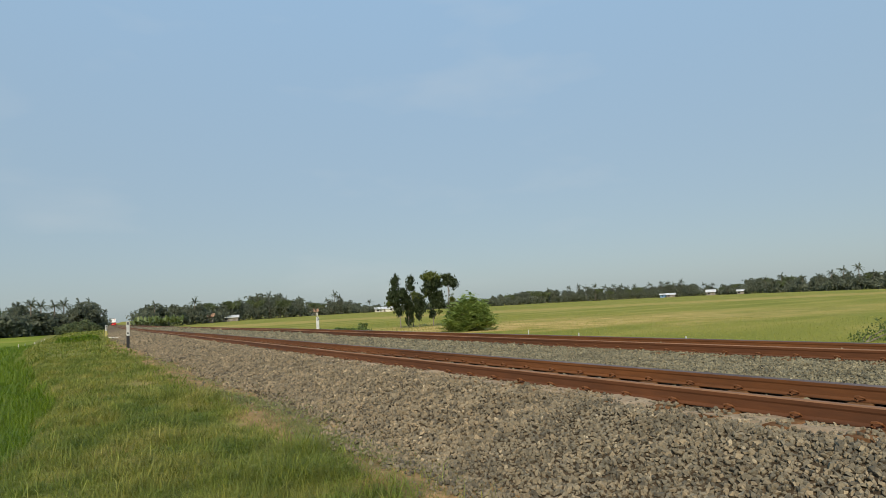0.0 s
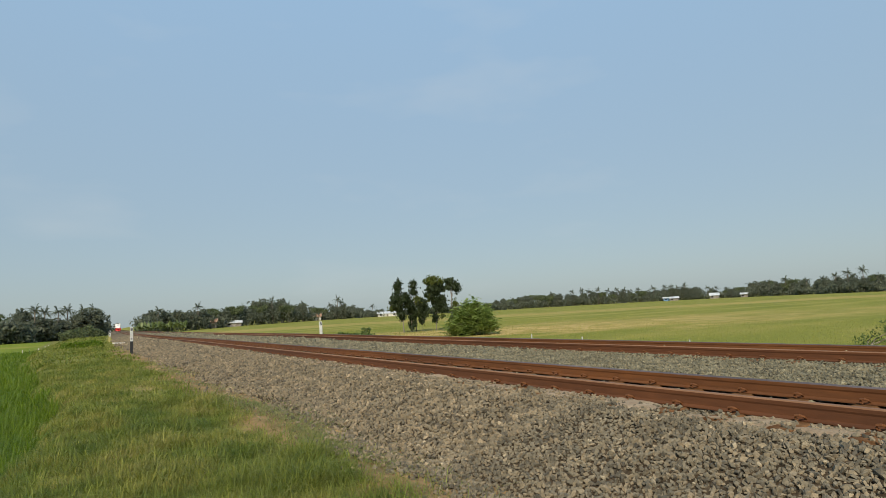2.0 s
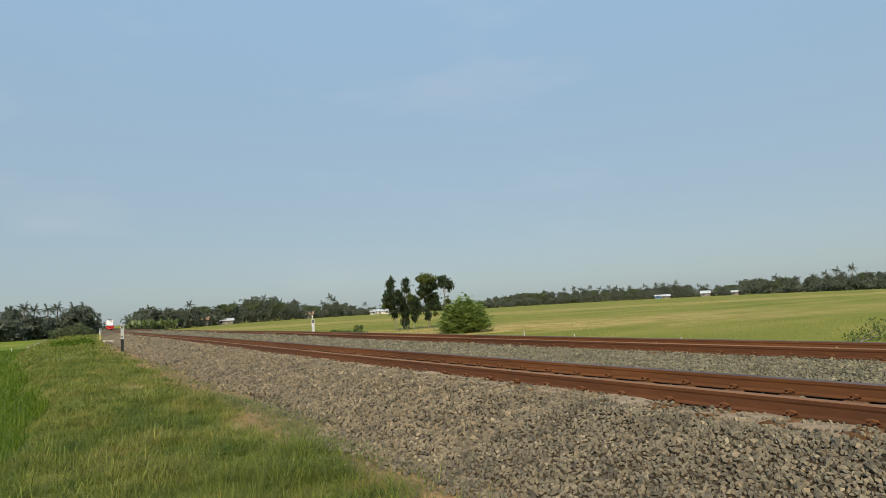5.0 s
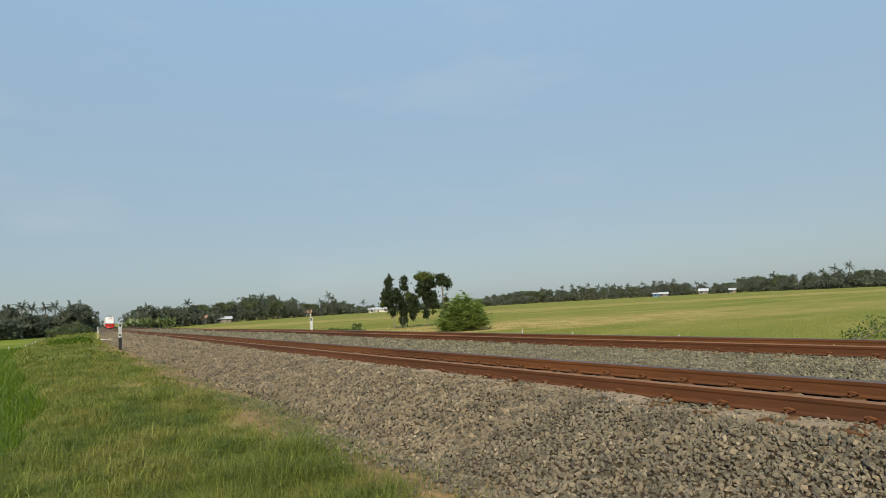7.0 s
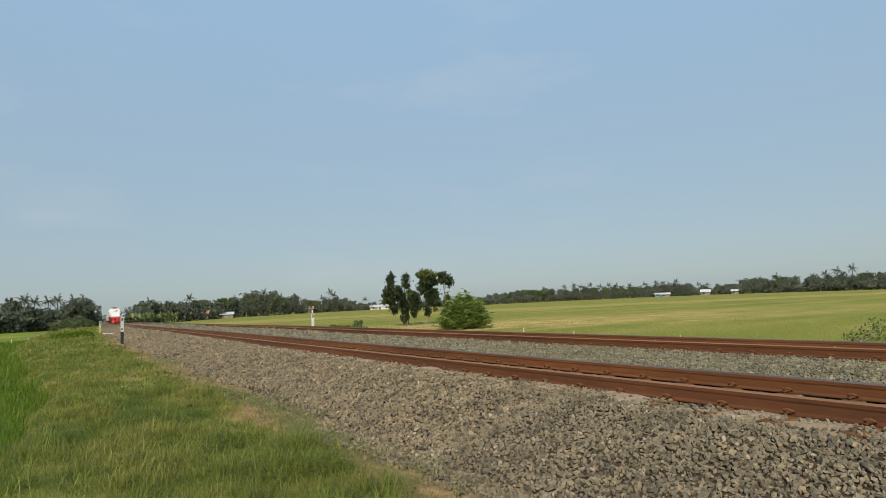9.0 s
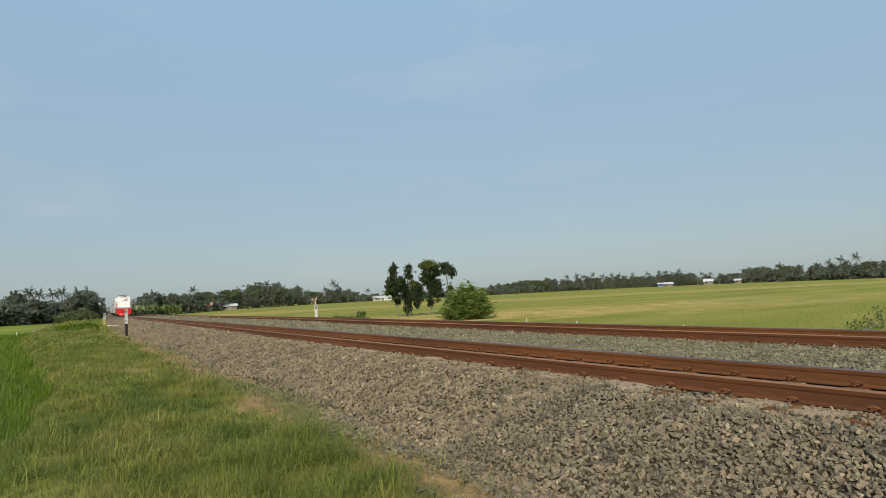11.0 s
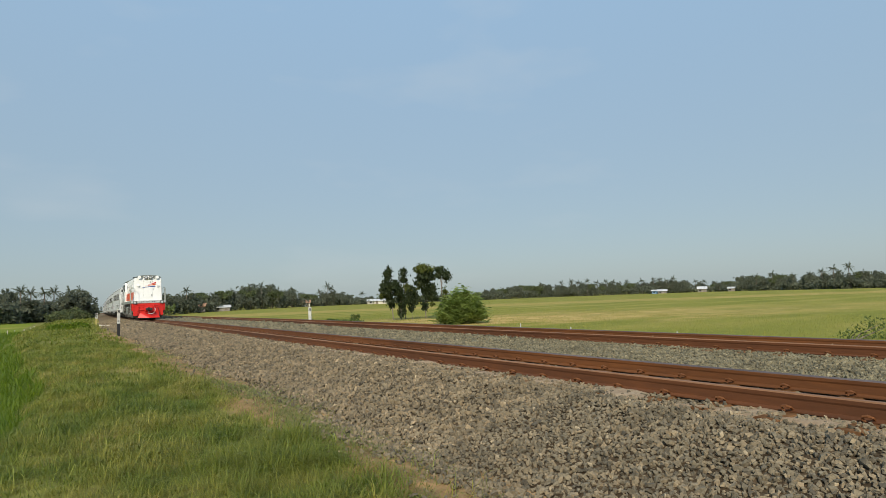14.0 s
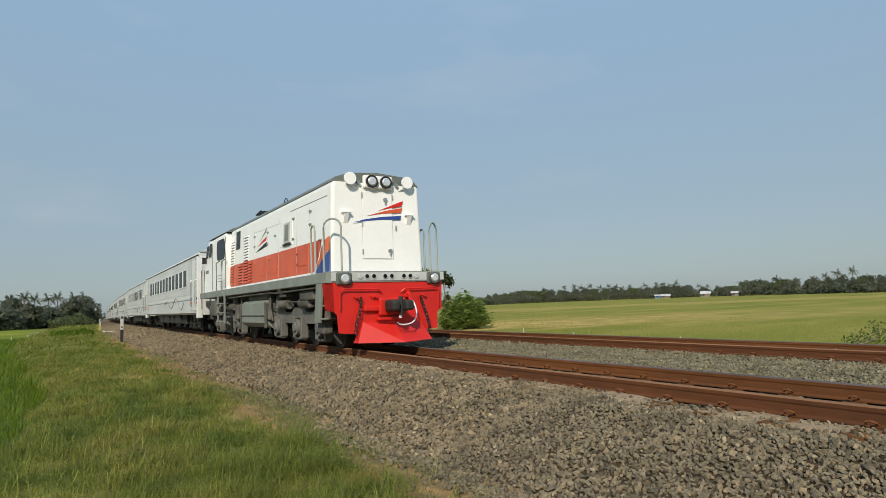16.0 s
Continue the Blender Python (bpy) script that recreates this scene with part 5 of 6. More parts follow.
        for x in (0.78, 0.42, 0.34):
            bm = bmesh.new()
            cyl(bm, (s * x, 0.02, 1.10), (s * x, -0.05, 1.10), 0.035, seg=8)
            part("bolt", bm, M["red"], plate)
    # long hood
    W0, W1 = 1.08, 1.025
    sec = [(-W0, DECK), (-W1, 3.50), (-W1 + 0.02, 3.58), (W1 - 0.02, 3.58), (W1, 3.50), (W0, DECK)]
    bm = bmesh.new()
    prism(bm, sec, 1, 0.54, 9.95)
    es = [e for e in bm.edges if all(abs(v.co.y - 0.54) < 0.01 for v in e.verts) and abs(e.verts[0].co.x - e.verts[1].co.x) < 0.1]
    bmesh.ops.bevel(bm, geom=es, offset=0.07, segments=4, affect="EDGES", profile=0.5)
    hood = part("hood", bm, M["white"], loco, "white engine hood")
    bm = bmesh.new()
    prism(bm, [(-W1, 3.583), (-0.93, 3.69), (-0.62, 3.79), (0, 3.84), (0.62, 3.79), (0.93, 3.69), (W1, 3.583)], 1, 0.56, 9.95)
    roof = part("roof", bm, M["roof"], loco, "dull green-grey roof")
    bm = bmesh.new()
    box(bm, -0.5, 0.5, 3.2, 4.9, 3.77, 3.84, 0.02)
    box(bm, -0.3, 0.3, 5.9, 6.7, 3.77, 3.86, 0.03)
    part("roof_hatch", bm, M["roof"], roof)
    bm = bmesh.new()
    tube(bm, arch((-0.9, 4.05), (-0.9, 4.35), 3.66, 3.80), 0.013, 6)
    part("lifting_eye", bm, M["black"], roof)
    bm = bmesh.new()
    box(bm, -0.6, -0.3, 7.9, 8.2, 3.74, 3.90, 0.02)
    for k in range(3):
        cyl(bm, (-0.62 + 0.1 * k, 8.3, 3.93), (-0.62 + 0.1 * k, 7.75, 3.95), 0.03, 0.06, 10)
    part("horn", bm, M["black"], roof, "black air horns")
    bm = bmesh.new()
    box(bm, -0.35, 0.35, 6.9, 7.5, 3.84, 4.02, 0.04)
    part("exhaust_stack", bm, M["black"], roof)
    F = 0.535
    # door on the front with its frame, hinges and handles
    bm = bmesh.new()
    box(bm, -0.36, 0.34, F - 0.014, F, 1.93, 3.40, 0.006)
    door = part("front_door", bm, M["white"], hood, "white door in the hood front")
    bm = bmesh.new()
    for a in ((-0.368, -0.36, 1.924, 3.406), (0.34, 0.346, 1.924, 3.406), (-0.36, 0.34, 1.924, 1.93), (-0.36, 0.34, 3.40, 3.405)):
        box(bm, a[0], a[1], F - 0.008, F, a[2], a[3])
    part("door_gap", bm, M["strip"], hood)
    for x, z in ((-0.37, 3.32), (-0.37, 2.68), (-0.37, 2.08), (0.35, 3.3), (0.42, 2.62)):
        bm = bmesh.new()
        cyl(bm, (x, F - 0.02, z - 0.05), (x, F - 0.02, z + 0.05), 0.016, seg=8)
        part("hinge", bm, M["chrome"], hood)
    for x, z in ((0.17, 3.24), (0.26, 2.10)):
        bm = bmesh.new()
        cyl(bm, (x, F - 0.01, z), (x, F - 0.05, z), 0.045, seg=12)
        box(bm, x - 0.012, x + 0.012, F - 0.06, F - 0.03, z - 0.1, z + 0.02, 0.004)
        part("door_handle", bm, M["chrome"], hood)
    for s in (-1, 1):
        bm = bmesh.new()
        box(bm, s * 0.74 - 0.1, s * 0.74 + 0.1, F - 0.10, F, 2.90, 2.93, 0.005)
        prism(bm, [(F, 2.90), (F - 0.09, 2.90), (F, 2.70)], 0, s * 0.74 - 0.05, s * 0.74 + 0.05)
        part("lamp_bracket", bm, M["white"], hood)
        bm = bmesh.new()
        cyl(bm, (s * 0.67, 0.42, 3.64), (s * 0.67, 0.39, 3.64), 0.135, seg=28)
        disc = part("signal_disc", bm, M["white"], hood, "round white signal disc")
        bm = bmesh.new()
        tube(bm, [(s * 0.67, 0.43, 3.61), (s * 0.60, 0.48, 3.53), (s * 0.52, 0.54, 3.46)], 0.018, 6)
        part("disc_arm", bm, M["white"], disc)
    bm = bmesh.new()
    box(bm, -0.34, 0.34, 0.45, F + 0.02, 3.47, 3.75, 0.03)
    lamp = part("headlight_box", bm, M["white"], hood, "white twin headlight box")
    for x in (-0.165, 0.165):
        bm = bmesh.new()
        cyl(bm, (x, 0.45, 3.61), (x, 0.40, 3.61), 0.138, seg=24)
        part("headlight_rim", bm, M["black"], lamp, "black lamp rim")
        bm = bmesh.new()
        cyl(bm, (x, 0.405, 3.61), (x, 0.385, 3.61), 0.105, 0.075, 20)
        part("headlight", bm, M["lens"], lamp, "unlit headlight")
    for x in (-0.45, 0.45):
        bm = bmesh.new()
        cyl(bm, (x, F, 3.58), (x, F - 0.07, 3.58), 0.04, seg=10)
        part("marker_light", bm, M["chrome"], hood)
    # painted swoosh on the front
    T = -0.005
    part("swoosh_red", flat([(0.0, 2.985), (0.35, 3.13), (0.61, 3.235), (0.57, 3.115), (0.3, 3.06)], 1, F - 0.018, T), M["red"], hood, "red painted flash")
    part("swoosh_orange", flat([(-0.28, 2.855), (0.15, 2.985), (0.585, 3.075), (0.545, 2.965), (0.1, 2.925)], 1, F - 0.018, T), M["orange"], hood, "orange painted flash")
    part("swoosh_blue", flat([(-0.6, 2.70), (-0.3, 2.785), (0.1, 2.855), (0.55, 2.895), (0.53, 2.81), (0.0, 2.785), (-0.3, 2.745)], 1, F - 0.018, T), M["blue"], hood, "blue painted flash")
    # sides of the hood
    for s in (-1, 1):
        x0 = lambda z: s * (W0 + (W1 - W0) * (z - DECK) / (3.5 - DECK))

        def skin(name, outline, material, label="", proud=0.004, parent=hood):
            bm = bmesh.new()
            lo = [bm.verts.new((x0(z) - s * 0.01, y, z)) for y, z in outline]
            hi = [bm.verts.new((x0(z) + s * proud, y, z)) for y, z in outline]
            n = len(outline)
            bm.faces.new(hi), bm.faces.new(list(reversed(lo)))
            for i in range(n):
                bm.faces.new((lo[i], lo[(i + 1) % n], hi[(i + 1) % n], hi[i]))
            bmesh.ops.recalc_face_normals(bm, faces=bm.faces[:])
            return part(name, bm, material, parent, label)

        skin("side_band", [(1.55, 1.70), (1.25, 2.0), (1.05, 2.39), (9.9, 2.40), (9.9, 1.70)], M["orange"], "red-orange painted band")
        skin("band_flash_blue", [(1.58, 1.66), (0.63, 1.66), (0.63, 2.13), (1.0, 1.98), (1.3, 1.82)], M["blue"], "blue corner of the band")
        skin("band_flash_orange", [(1.46, 1.765), (1.3, 1.83), (1.0, 1.99), (0.63, 2.14), (0.63, 2.42), (0.95, 2.36), (1.2, 2.12)], M["orange_light"], "orange corner of the band")
        skin("band_edge", [(1.62, 1.66), (1.28, 2.02), (1.08, 2.41), (1.04, 2.41), (1.24, 2.0), (1.56, 1.66)], M["white"], "", 0.006)
        skin("seam", [(0.8, 3.30), (3.4, 3.32), (3.4, 3.335), (0.8, 3.315)], M["grime"], "", 0.003)
        skin("seam", [(3.4, 3.12), (7.0, 3.18), (7.0, 3.19), (3.4, 3.13)], M["strip"], "", 0.003)
        for y in (1.95, 2.85, 4.35, 5.45, 6.85, 8.22, 9.3):
            skin("panel_gap", [(y, 1.7), (y + 0.014, 1.7), (y + 0.014, 3.25), (y, 3.25)], M["strip"], "", 0.0055)
        for ya, yb, za, zb in ((2.15, 2.67, 1.9, 2.3), (3.2, 4.2, 2.5, 3.16), (4.5, 5.1, 1.85, 2.3), (5.6, 6.3, 1.85, 2.3)):
            skin("access_panel", [(ya, za), (yb, za), (yb, zb), (ya, zb)], M["white"] if za > 2.4 else M["orange"], "", 0.014)
        for y, z in ((2.75, 2.2), (2.75, 1.95), (4.42, 2.25), (4.42, 1.95), (4.62, 2.85), (5.2, 2.25), (5.2, 1.92), (5.35, 2.7), (5.35, 3.02), (6.75, 2.2), (6.75, 2.75), (6.75, 3.05), (3.05, 2.6), (3.05, 3.1), (1.8, 2.8), (1.8, 3.1)):
            skin("latch", [(y, z), (y + 0.13, z), (y + 0.13, z + 0.035), (y, z + 0.035)], M["chrome"] if z > 2.4 else M["orange"], "", 0.03)
        skin("window_slot", [(3.36, 2.56), (3.86, 2.56), (3.86, 3.07), (3.36, 3.07)], M["strip"], "pale grey shuttered slot", 0.03)
        skin("slot_shutter", [(3.46, 2.62), (3.76, 2.62), (3.76, 3.02), (3.46, 3.02)], M["grey"], "", 0.036)
        skin("slot_sill", [(3.3, 2.50), (3.9, 2.50), (3.9, 2.54), (3.3, 2.54)], M["dark"], "", 0.05)
        skin("dark_slot", [(8.66, 2.88), (9.18, 2.88), (9.18, 3.46), (8.66, 3.46)], M["glass"], "dark narrow window", 0.012)
        for mt, o in (("grey", [(5.57, 3.20), (5.60, 3.08), (6.25, 2.86), (5.9, 3.02)]), ("red", [(5.55, 2.94), (5.60, 2.83), (6.5, 2.73), (6.0, 2.85)]), ("black", [(5.52, 2.79), (5.52, 2.66), (6.7, 2.57), (6.2, 2.68)])):
            skin("side_flash", o, M[mt], "painted flash", 0.005)
        # louvres: painted slats over dark slits
        for ya, yb, za, zb in ((9.47, 9.9, 1.76, 3.17), (8.28, 8.8, 1.76, 2.36), (7.6, 8.08, 1.74, 3.22), (7.1, 7.46, 1.76, 2.36)):
            skin("louvre_slits", [(ya, za), (yb, za), (yb, zb), (ya, zb)], M["dark"], "dark slits", 0.006)
            z = za
            while z < zb - 0.02:
                bm = bmesh.new()
                prism(bm, [(x0(z), z), (x0(z) + s * 0.034, z + 0.004), (x0(z) + s * 0.016, z + 0.06), (x0(z), z + 0.06)], 1, ya - 0.02, yb + 0.02)
                part("louvre", bm, M["white"] if z > 2.37 else M["orange"], hood)
                z += 0.088
    # cab
    CW = 1.2
    bm = bmesh.new()
    prism(bm, [(9.95, DECK), (9.95, 3.45), (10.15, 3.56), (13.0, 3.52), (13.65, 2.95), (13.8, DECK)], 0, -CW, CW)
    es = [e for e in bm.edges if abs(e.verts[0].co.x) > CW - 0.01 and abs(e.verts[0].co.x - e.verts[1].co.x) < 0.01 and min(e.verts[0].co.z, e.verts[1].co.z) > 1.7]
    bmesh.ops.bevel(bm, geom=es, offset=0.09, segments=3, affect="EDGES", profile=0.5)
    cab = part("cab", bm, M["white"], loco, "white driver's cab")
    bm = bmesh.new()
    prism(bm, [(-1.2, 3.57), (-0.95, 3.71), (-0.5, 3.79), (0, 3.82), (0.5, 3.79), (0.95, 3.71), (1.2, 3.57)], 1, 9.93, 13.0)
    part("cab_roof", bm, M["roof"], cab, "green-grey cab roof")
    bm = bmesh.new()
    box(bm, -1.0, 1.0, 13.75, 14.02, DECK, 2.75, 0.05)
    part("nose", bm, M["white"], cab)

    def window(y0, y1, z0, z1, r, s, skew=0.0):
        o = []
        for cx, cz, a0 in ((y1 - r, z1 - r, 0), (y0 + r, z1 - r, 90), (y0 + r, z0 + r, 180), (y1 - r, z0 + r, 270)):
            for k in range(5):
                a = radians(a0 + k * 22.5)
                z = cz + r * math.sin(a)
                o.append((cx + r * math.cos(a) - skew * (z - z0), z))
        big = [((y0 + y1) / 2 + (y - (y0 + y1) / 2) * 1.13, (z0 + z1) / 2 + (z - (z0 + z1) / 2) * 1.08) for y, z in o]
        fr = part("window_frame", flat(big, 0, s * CW - 0.01, 0.02 + s * 0.012), M["white"], cab)
        part("pane", flat(o, 0, s * (CW + 0.014) - 0.006, 0.014), M["glass"], fr, "dark glass")

    for s in (-1, 1):
        window(10.1, 11.4, 2.68, 3.38, 0.22, s)
        window(12.35, 12.85, 2.92, 3.40, 0.06, s, 0.35)
        window(12.98, 13.4, 2.92, 3.36, 0.06, s, 0.5)
        for k in range(3):
            bm = bmesh.new()
            box(bm, s * CW, s * (CW + 0.006), 13.0 + k * 0.2, 13.14 + k * 0.2, 2.34, 2.46)
            part("number_bar", bm, M["grime"], cab, "dark unreadable number")
        bm = bmesh.new()
        box(bm, s * CW, s * (CW + 0.012), 10.02, 10.04, DECK + 0.05, 3.4)
        box(bm, s * CW, s * (CW + 0.012), 12.2, 12.225, DECK + 0.05, 3.4)
        part("door_gap", bm, M["grime"], cab)
        for y in (9.85, 10.75):
            loop_rail(loco, [(s * 1.33, y, 1.50), (s * 1.36, y, 1.56), (s * 1.36, y, 2.56), (s * 1.24, y, 2.64)], 0.025, M["grey"])
        bm = bmesh.new()
        for z in (0.55, 0.85, 1.15, 1.9, 2.0, 2.1):
            box(bm, s * 1.2, s * 1.38, 9.7, 10.7, z, z + 0.03) if z < 1.5 else box(bm, s * 1.35, s * 1.365, 9.85, 10.75, z, z + 0.015)
        box(bm, s * 1.30, s * 1.34, 9.62, 9.72, 0.5, 1.42)
        box(bm, s * 1.30, s * 1.34, 10.68, 10.78, 0.5, 1.42)
        part("cab_steps", bm, M["grey"], loco, "grey ladder steps below the cab door")
        bm = bmesh.new()
        box(bm, s * 1.2, s * 1.36, 13.35, 13.41, 2.72, 2.96, 0.02)
        part("mirror", bm, M["black"], cab)
        # hand loops at the front corners
        loop_rail(loco, arch((s * 1.30, 0.86), (s * 1.30, 1.10), DECK, 2.66))
        loop_rail(loco, arch((s * 1.31, 0.30), (s * 1.02, 0.09), DECK, 2.72))
        loop_rail(loco, [(s * 1.29, 13.9, 1.0), (s * 1.29, 13.9, 2.5), (s * 1.15, 14.04, 2.5), (s * 1.15, 14.04, 1.6)], 0.02, M["grey"])
    # below the deck
    bm = bmesh.new()
    prism(bm, [(-1.22, 0.55), (-1.22, 1.08), (-1.1, 1.18), (1.1, 1.18), (1.22, 1.08), (1.22, 0.55), (1.05, 0.42), (-1.05, 0.42)], 1, 5.05, 7.75)
    tank = part("fuel_tank", bm, M["grey"], loco, "dusty grey fuel tank")
    for s in (-1, 1):
        bm = bmesh.new()
        box(bm, s * 1.22, s * 1.25, 5.0, 7.8, 0.74, 0.77)
        box(bm, s * 1.22, s * 1.26, 4.98, 5.06, 0.42, 1.1)
        box(bm, s * 1.22, s * 1.26, 7.72, 7.8, 0.42, 1.1)
        part("tank_rib", bm, M["grime"], tank)
        bm = bmesh.new()
        cyl(bm, (s * 1.0, 5.3, 1.26), (s * 1.0, 7.3, 1.26), 0.12, seg=14)
        part("air_reservoir", bm, M["grime"], loco)
        bm = bmesh.new()
        for y in (4.8, 4.92, 8.0):
            tube(bm, [(s * 1.15, y, 1.4), (s * 1.16, y, 0.95), (s * 1.1, y, 0.6)], 0.02, 6)
        part("pipe", bm, M["grime"], loco)
        bm = bmesh.new()
        cyl(bm, (s * 1.2, 3.55, 1.40), (s * 1.2, 3.55, 1.26), 0.16, 0.06, 14)
        box(bm, s * 1.02, s * 1.22, 3.3, 3.8, 1.2, 1.28, 0.02)
        part("bolster", bm, M["grime"], loco)
        for b in ((0.9, 1.2, 1.35, 2.3, 1.08, 1.3), (0.95, 1.22, 11.4, 12.5, 0.75, 1.3), (0.98, 1.2, 0.75, 1.1, 0.35, 0.85)):
            bm = bmesh.new()
            box(bm, s * b[0], s * b[1], *b[2:], 0.04)
            part("equipment_box", bm, M["grime"], loco)
    for s in (-1, 1):
        for y in (1.95, 4.35, 9.3, 11.75):
            bm = bmesh.new()
            cyl(bm, (s * 1.02, y, 0.98), (s * 1.02, y, 1.3), 0.13, 0.1, 14)
            cyl(bm, (s * 1.02, y, 1.3), (s * 1.02, y, 1.36), 0.15, 0.15, 14)
            box(bm, s * 0.94, s * 1.14, y - 0.2, y + 0.2, 0.92, 1.0, 0.02)
            part("damper", bm, M["grime"], loco, "dusty grey spring seat")
        for y in (0.8, 5.0, 8.6, 12.6):
            bm = bmesh.new()
            box(bm, s * 0.98, s * 1.2, y - 0.14, y + 0.16, 0.62, 1.1, 0.05)
            tube(bm, [(s * 1.1, y, 0.62), (s * 1.0, y + 0.05, 0.4), (s * 0.75, y + 0.1, 0.12)], 0.025, 6)
            part("sand_box", bm, M["grime"], loco, "dusty sand box with its pipe")
        bm = bmesh.new()
        tube(bm, [(s * 1.24, 0.9, 1.33), (s * 1.25, 4.0, 1.31), (s * 1.25, 4.8, 1.34), (s * 1.25, 9.4, 1.32)], 0.022, 6)
        part("brake_pipe", bm, M["grime"], loco)
    bm = bmesh.new()
    box(bm, -0.75, 0.75, 0.5, 13.0, 1.0, 1.4)
    part("underframe", bm, M["dark"], loco)
    make_bogie(loco, 2.95, (-1.6, 0.0, 1.6), M["grime"], M["gear_light"])
    make_bogie(loco, 10.35, (-1.6, 0.0, 1.6), M["grime"], M["gear_light"])
    bm = bmesh.new()
    box(bm, -0.2, 0.2, 13.6, 14.2, 0.75, 1.0, 0.04)
    part("rear_coupler", bm, M["dark"], loco)
    return loco


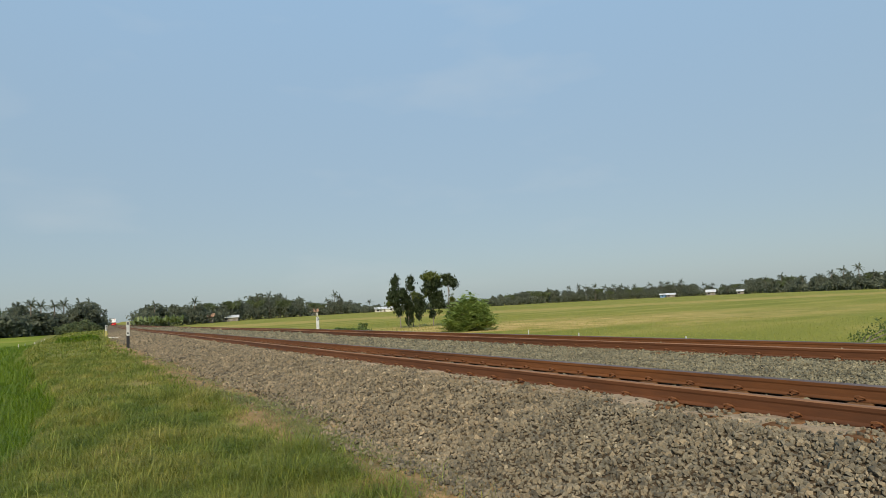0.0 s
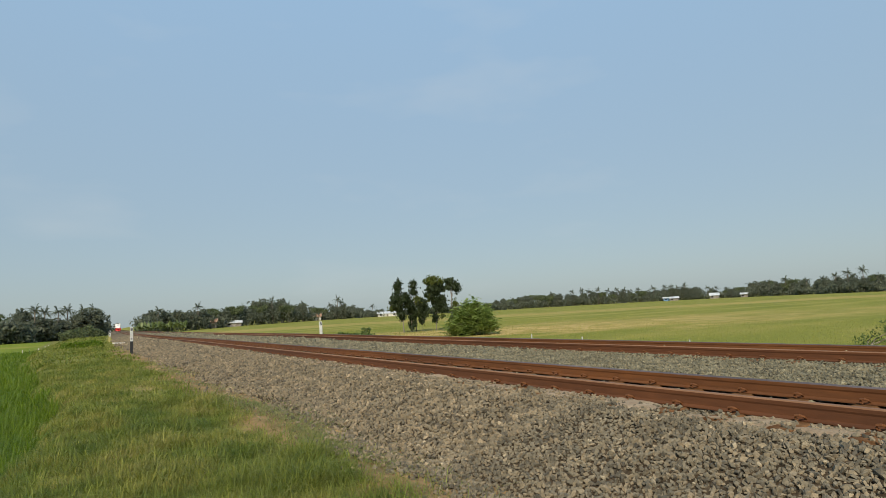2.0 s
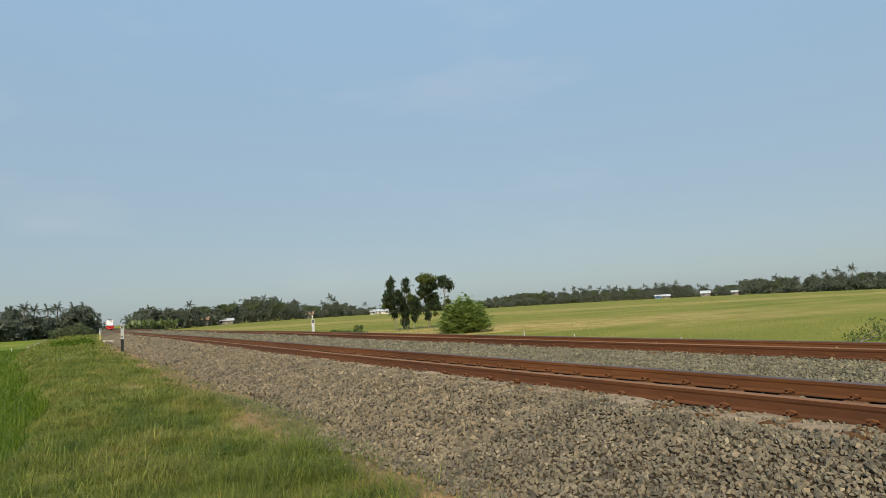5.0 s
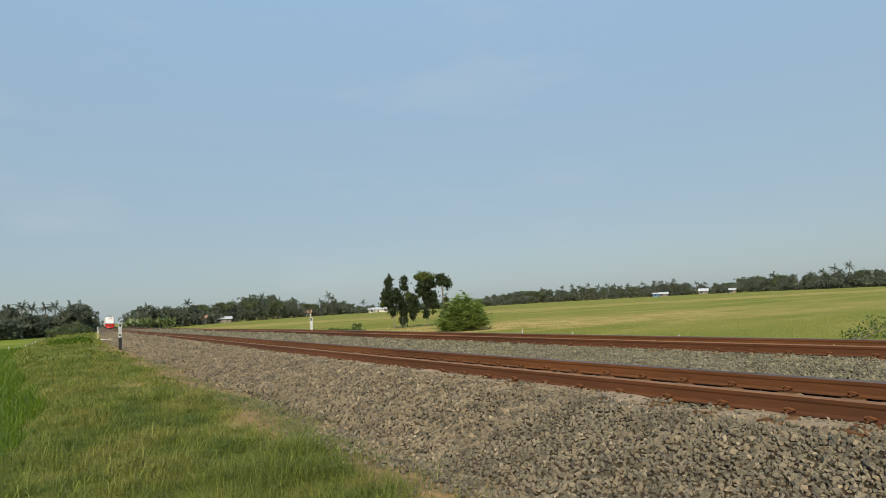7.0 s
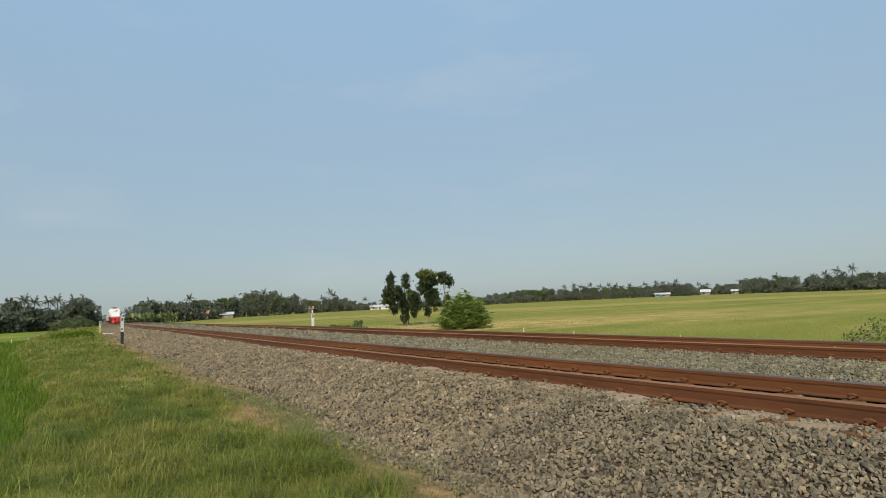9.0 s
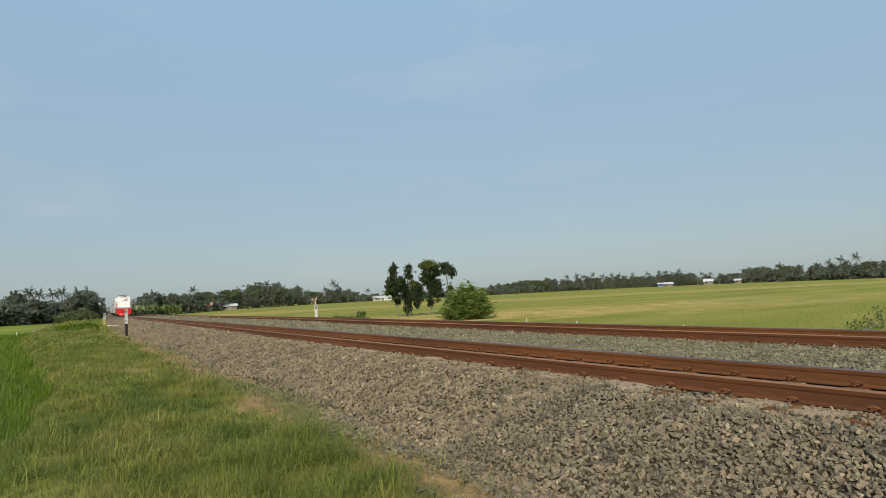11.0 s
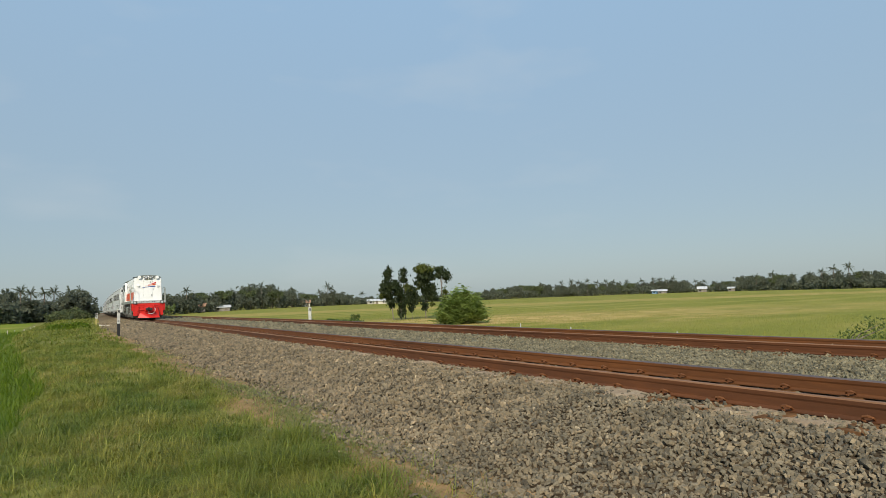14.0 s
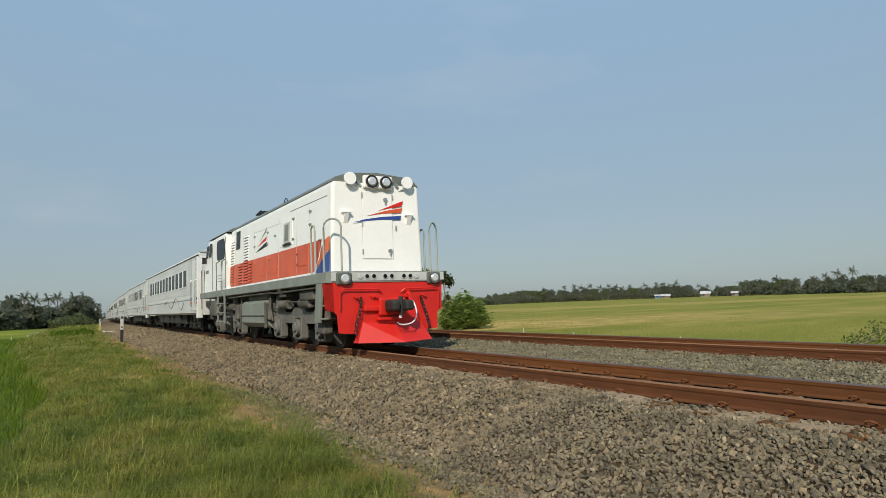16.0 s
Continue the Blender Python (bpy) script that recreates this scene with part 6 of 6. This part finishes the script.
# ---- coaches ----
def make_coach():
    c = new("passenger_coach")
    tagged(c, "silver-grey passenger coach with dark windows and pale stripes", "train coach", "train")
    L, X = 20.0, 1.495
    sec = [(-X, 0.86), (-X, 3.08), (-1.42, 3.22), (1.42, 3.22), (X, 3.08), (X, 0.86), (1.40, 0.78), (-1.40, 0.78)]
    bm = bmesh.new()
    prism(bm, sec, 1, 0.12, L - 0.12)
    body = part("body", bm, M["coach"], c, "silver-grey car body")
    bm = bmesh.new()
    prism(bm, [(-1.424, 3.222), (-1.2, 3.31), (-0.75, 3.38), (0, 3.41), (0.75, 3.38), (1.2, 3.31), (1.424, 3.222)], 1, 0.05, L - 0.05)
    roof = part("roof", bm, M["silver"], c, "pale ribbed roof")
    for y in (4.0, 15.2):
        bm = bmesh.new()
        box(bm, -0.8, 0.8, y, y + 2.0, 3.34, 3.50, 0.05)
        part("roof_unit", bm, M["coach"], roof)
    for s in (-1, 1):
        bm = bmesh.new()
        box(bm, s * (X - 0.03), s * (X + 0.012), 0.05, L - 0.05, 3.06, 3.105)
        part("gutter", bm, M["dark"], body)
        for z, h, m, lb in ((1.44, 0.13, "coach_light", "pale stripe"), (1.59, 0.03, "strip", "thin grey stripe"), (1.37, 0.04, "grey", "thin dark stripe")):
            bm = bmesh.new()
            box(bm, s * X - 0.005, s * X + 0.005, 1.45, L - 1.45, z, z + h)
            part("stripe", bm, M[m], body, lb)
        bm = bmesh.new()
        wave = []
        for k in range(25):
            t = k / 24
            wave.append((s * (X + 0.004), 3.6 + 6.4 * t, 1.30 + 0.34 * math.sin(t * 12.5 + 3.1) * math.exp(-0.9 * t)))
        tube(bm, wave, 0.02, 4)
        part("painted_wave", bm, M["grey"], body)
        # windows
        for k in range(12):
            y = 2.75 + k * 1.22
            bm = bmesh.new()
            box(bm, s * X - 0.02, s * X + 0.016, y - 0.06, y + 0.92, 1.92, 2.72, 0.02)
            w = part("window", bm, M["coach"], body)
            bm = bmesh.new()
            box(bm, s * X, s * (X + 0.022), y, y + 0.86, 1.98, 2.66, 0.0)
            part("pane", bm, M["glass"], w, "dark window glass")
        # end doors with grab bars and bright corner posts
        for y, e in ((0.5, 1), (L - 1.35, -1)):
            bm = bmesh.new()
            box(bm, s * X - 0.02, s * X + 0.01, y, y + 0.85, 0.95, 2.95, 0.02)
            d = part("door", bm, M["coach_light"], body, "pale folding entrance door")
            bm = bmesh.new()
            box(bm, s * X, s * (X + 0.014), y + 0.25, y + 0.6, 1.95, 2.75)
            part("pane", bm, M["glass"], d)
            bm = bmesh.new()
            box(bm, s * X - 0.01, s * (X + 0.006), y - 0.06, y, 0.9, 3.0)
            box(bm, s * X - 0.01, s * (X + 0.006), y + 0.85, y + 0.93, 0.9, 3.0)
            part("door_gap", bm, M["dark"], body)
            for yy in (y - 0.1, y + 0.98):
                bm = bmesh.new()
                tube(bm, [(s * (X + 0.005), yy, 1.1), (s * (X + 0.06), yy, 1.16), (s * (X + 0.06), yy, 2.1), (s * (X + 0.005), yy, 2.16)], 0.018, 6)
                part("grab_bar", bm, M["chrome"], d)
            bm = bmesh.new()
            ye = 0.12 if e == 1 else L - 0.45
            box(bm, s * (X - 0.2), s * (X + 0.008), ye - (0.02 if e == 1 else -0.02), ye + 0.33, 0.66, 3.05, 0.02)
            part("corner_post", bm, M["coach_light"], body, "white corner post")
            bm = bmesh.new()
            box(bm, s * (X + 0.004), s * (X + 0.012), y - 0.3, y + 1.1, 1.36, 1.47)
            part("blue_flash", bm, M["blue"], body)
            bm = bmesh.new()
            box(bm, s * (X + 0.004), s * (X + 0.012), y - 0.3, y + 1.1, 1.22, 1.30)
            part("red_flash", bm, M["red"], body)
            bm = bmesh.new()
            for z in (0.42, 0.66):
                box(bm, s * 1.2, s * 1.45, y + 0.1, y + 0.75, z, z + 0.035)
            box(bm, s * 1.4, s * 1.44, y + 0.08, y + 0.11, 0.42, 0.9)
            box(bm, s * 1.4, s * 1.44, y + 0.74, y + 0.77, 0.42, 0.9)
            part("step", bm, M["dark"], c)
        for y, l in ((6.2, 1.6), (8.4, 1.0), (10.0, 2.2), (12.6, 1.2)):
            bm = bmesh.new()
            box(bm, s * 0.7, s * 1.3, y, y + l, 0.38, 0.8, 0.03)
            part("equipment_box", bm, M["dark"], c)
    bm = bmesh.new()
    box(bm, -0.9, 0.9, 0.3, L - 0.3, 0.55, 0.8)
    # added dark block stands in for the shade below the coach floor
    box(bm, -1.18, 1.18, 4.9, L - 4.9, 0.36, 0.79, 0.03)
    part("underframe", bm, M["dark"], c)
    for y, e in ((0.0, 1), (L, -1)):
        bm = bmesh.new()
        box(bm, -0.55, 0.55, y - 0.35, y + 0.35, 1.0, 3.1, 0.06)
        part("gangway", bm, M["dark"], c, "dark folding gangway")
    for y0 in (3.0, L - 3.0):
        make_bogie(c, y0, (-1.1, 1.1), M["dark"], M["dark"])
    return c


loco = make_loco()
loco.scale = (1.06, 1.0, 1.03)
coaches = [make_coach()]
coaches[0].scale = (1, 1, 1.05)
coaches += [copy_thing(coaches[0], Matrix()) for _ in range(8)]


def motions():
    """The train comes up the near track at a steady speed."""
    for thing, back in [(loco, 0.0)] + [(c, 14.25 + 20.75 * i) for i, c in enumerate(coaches)]:
        walk(thing, [(i / 2, track_pose(NEAR, FRONT_AT_END + SPEED * (16 - i / 2) + back)) for i in range(33)])


motions()
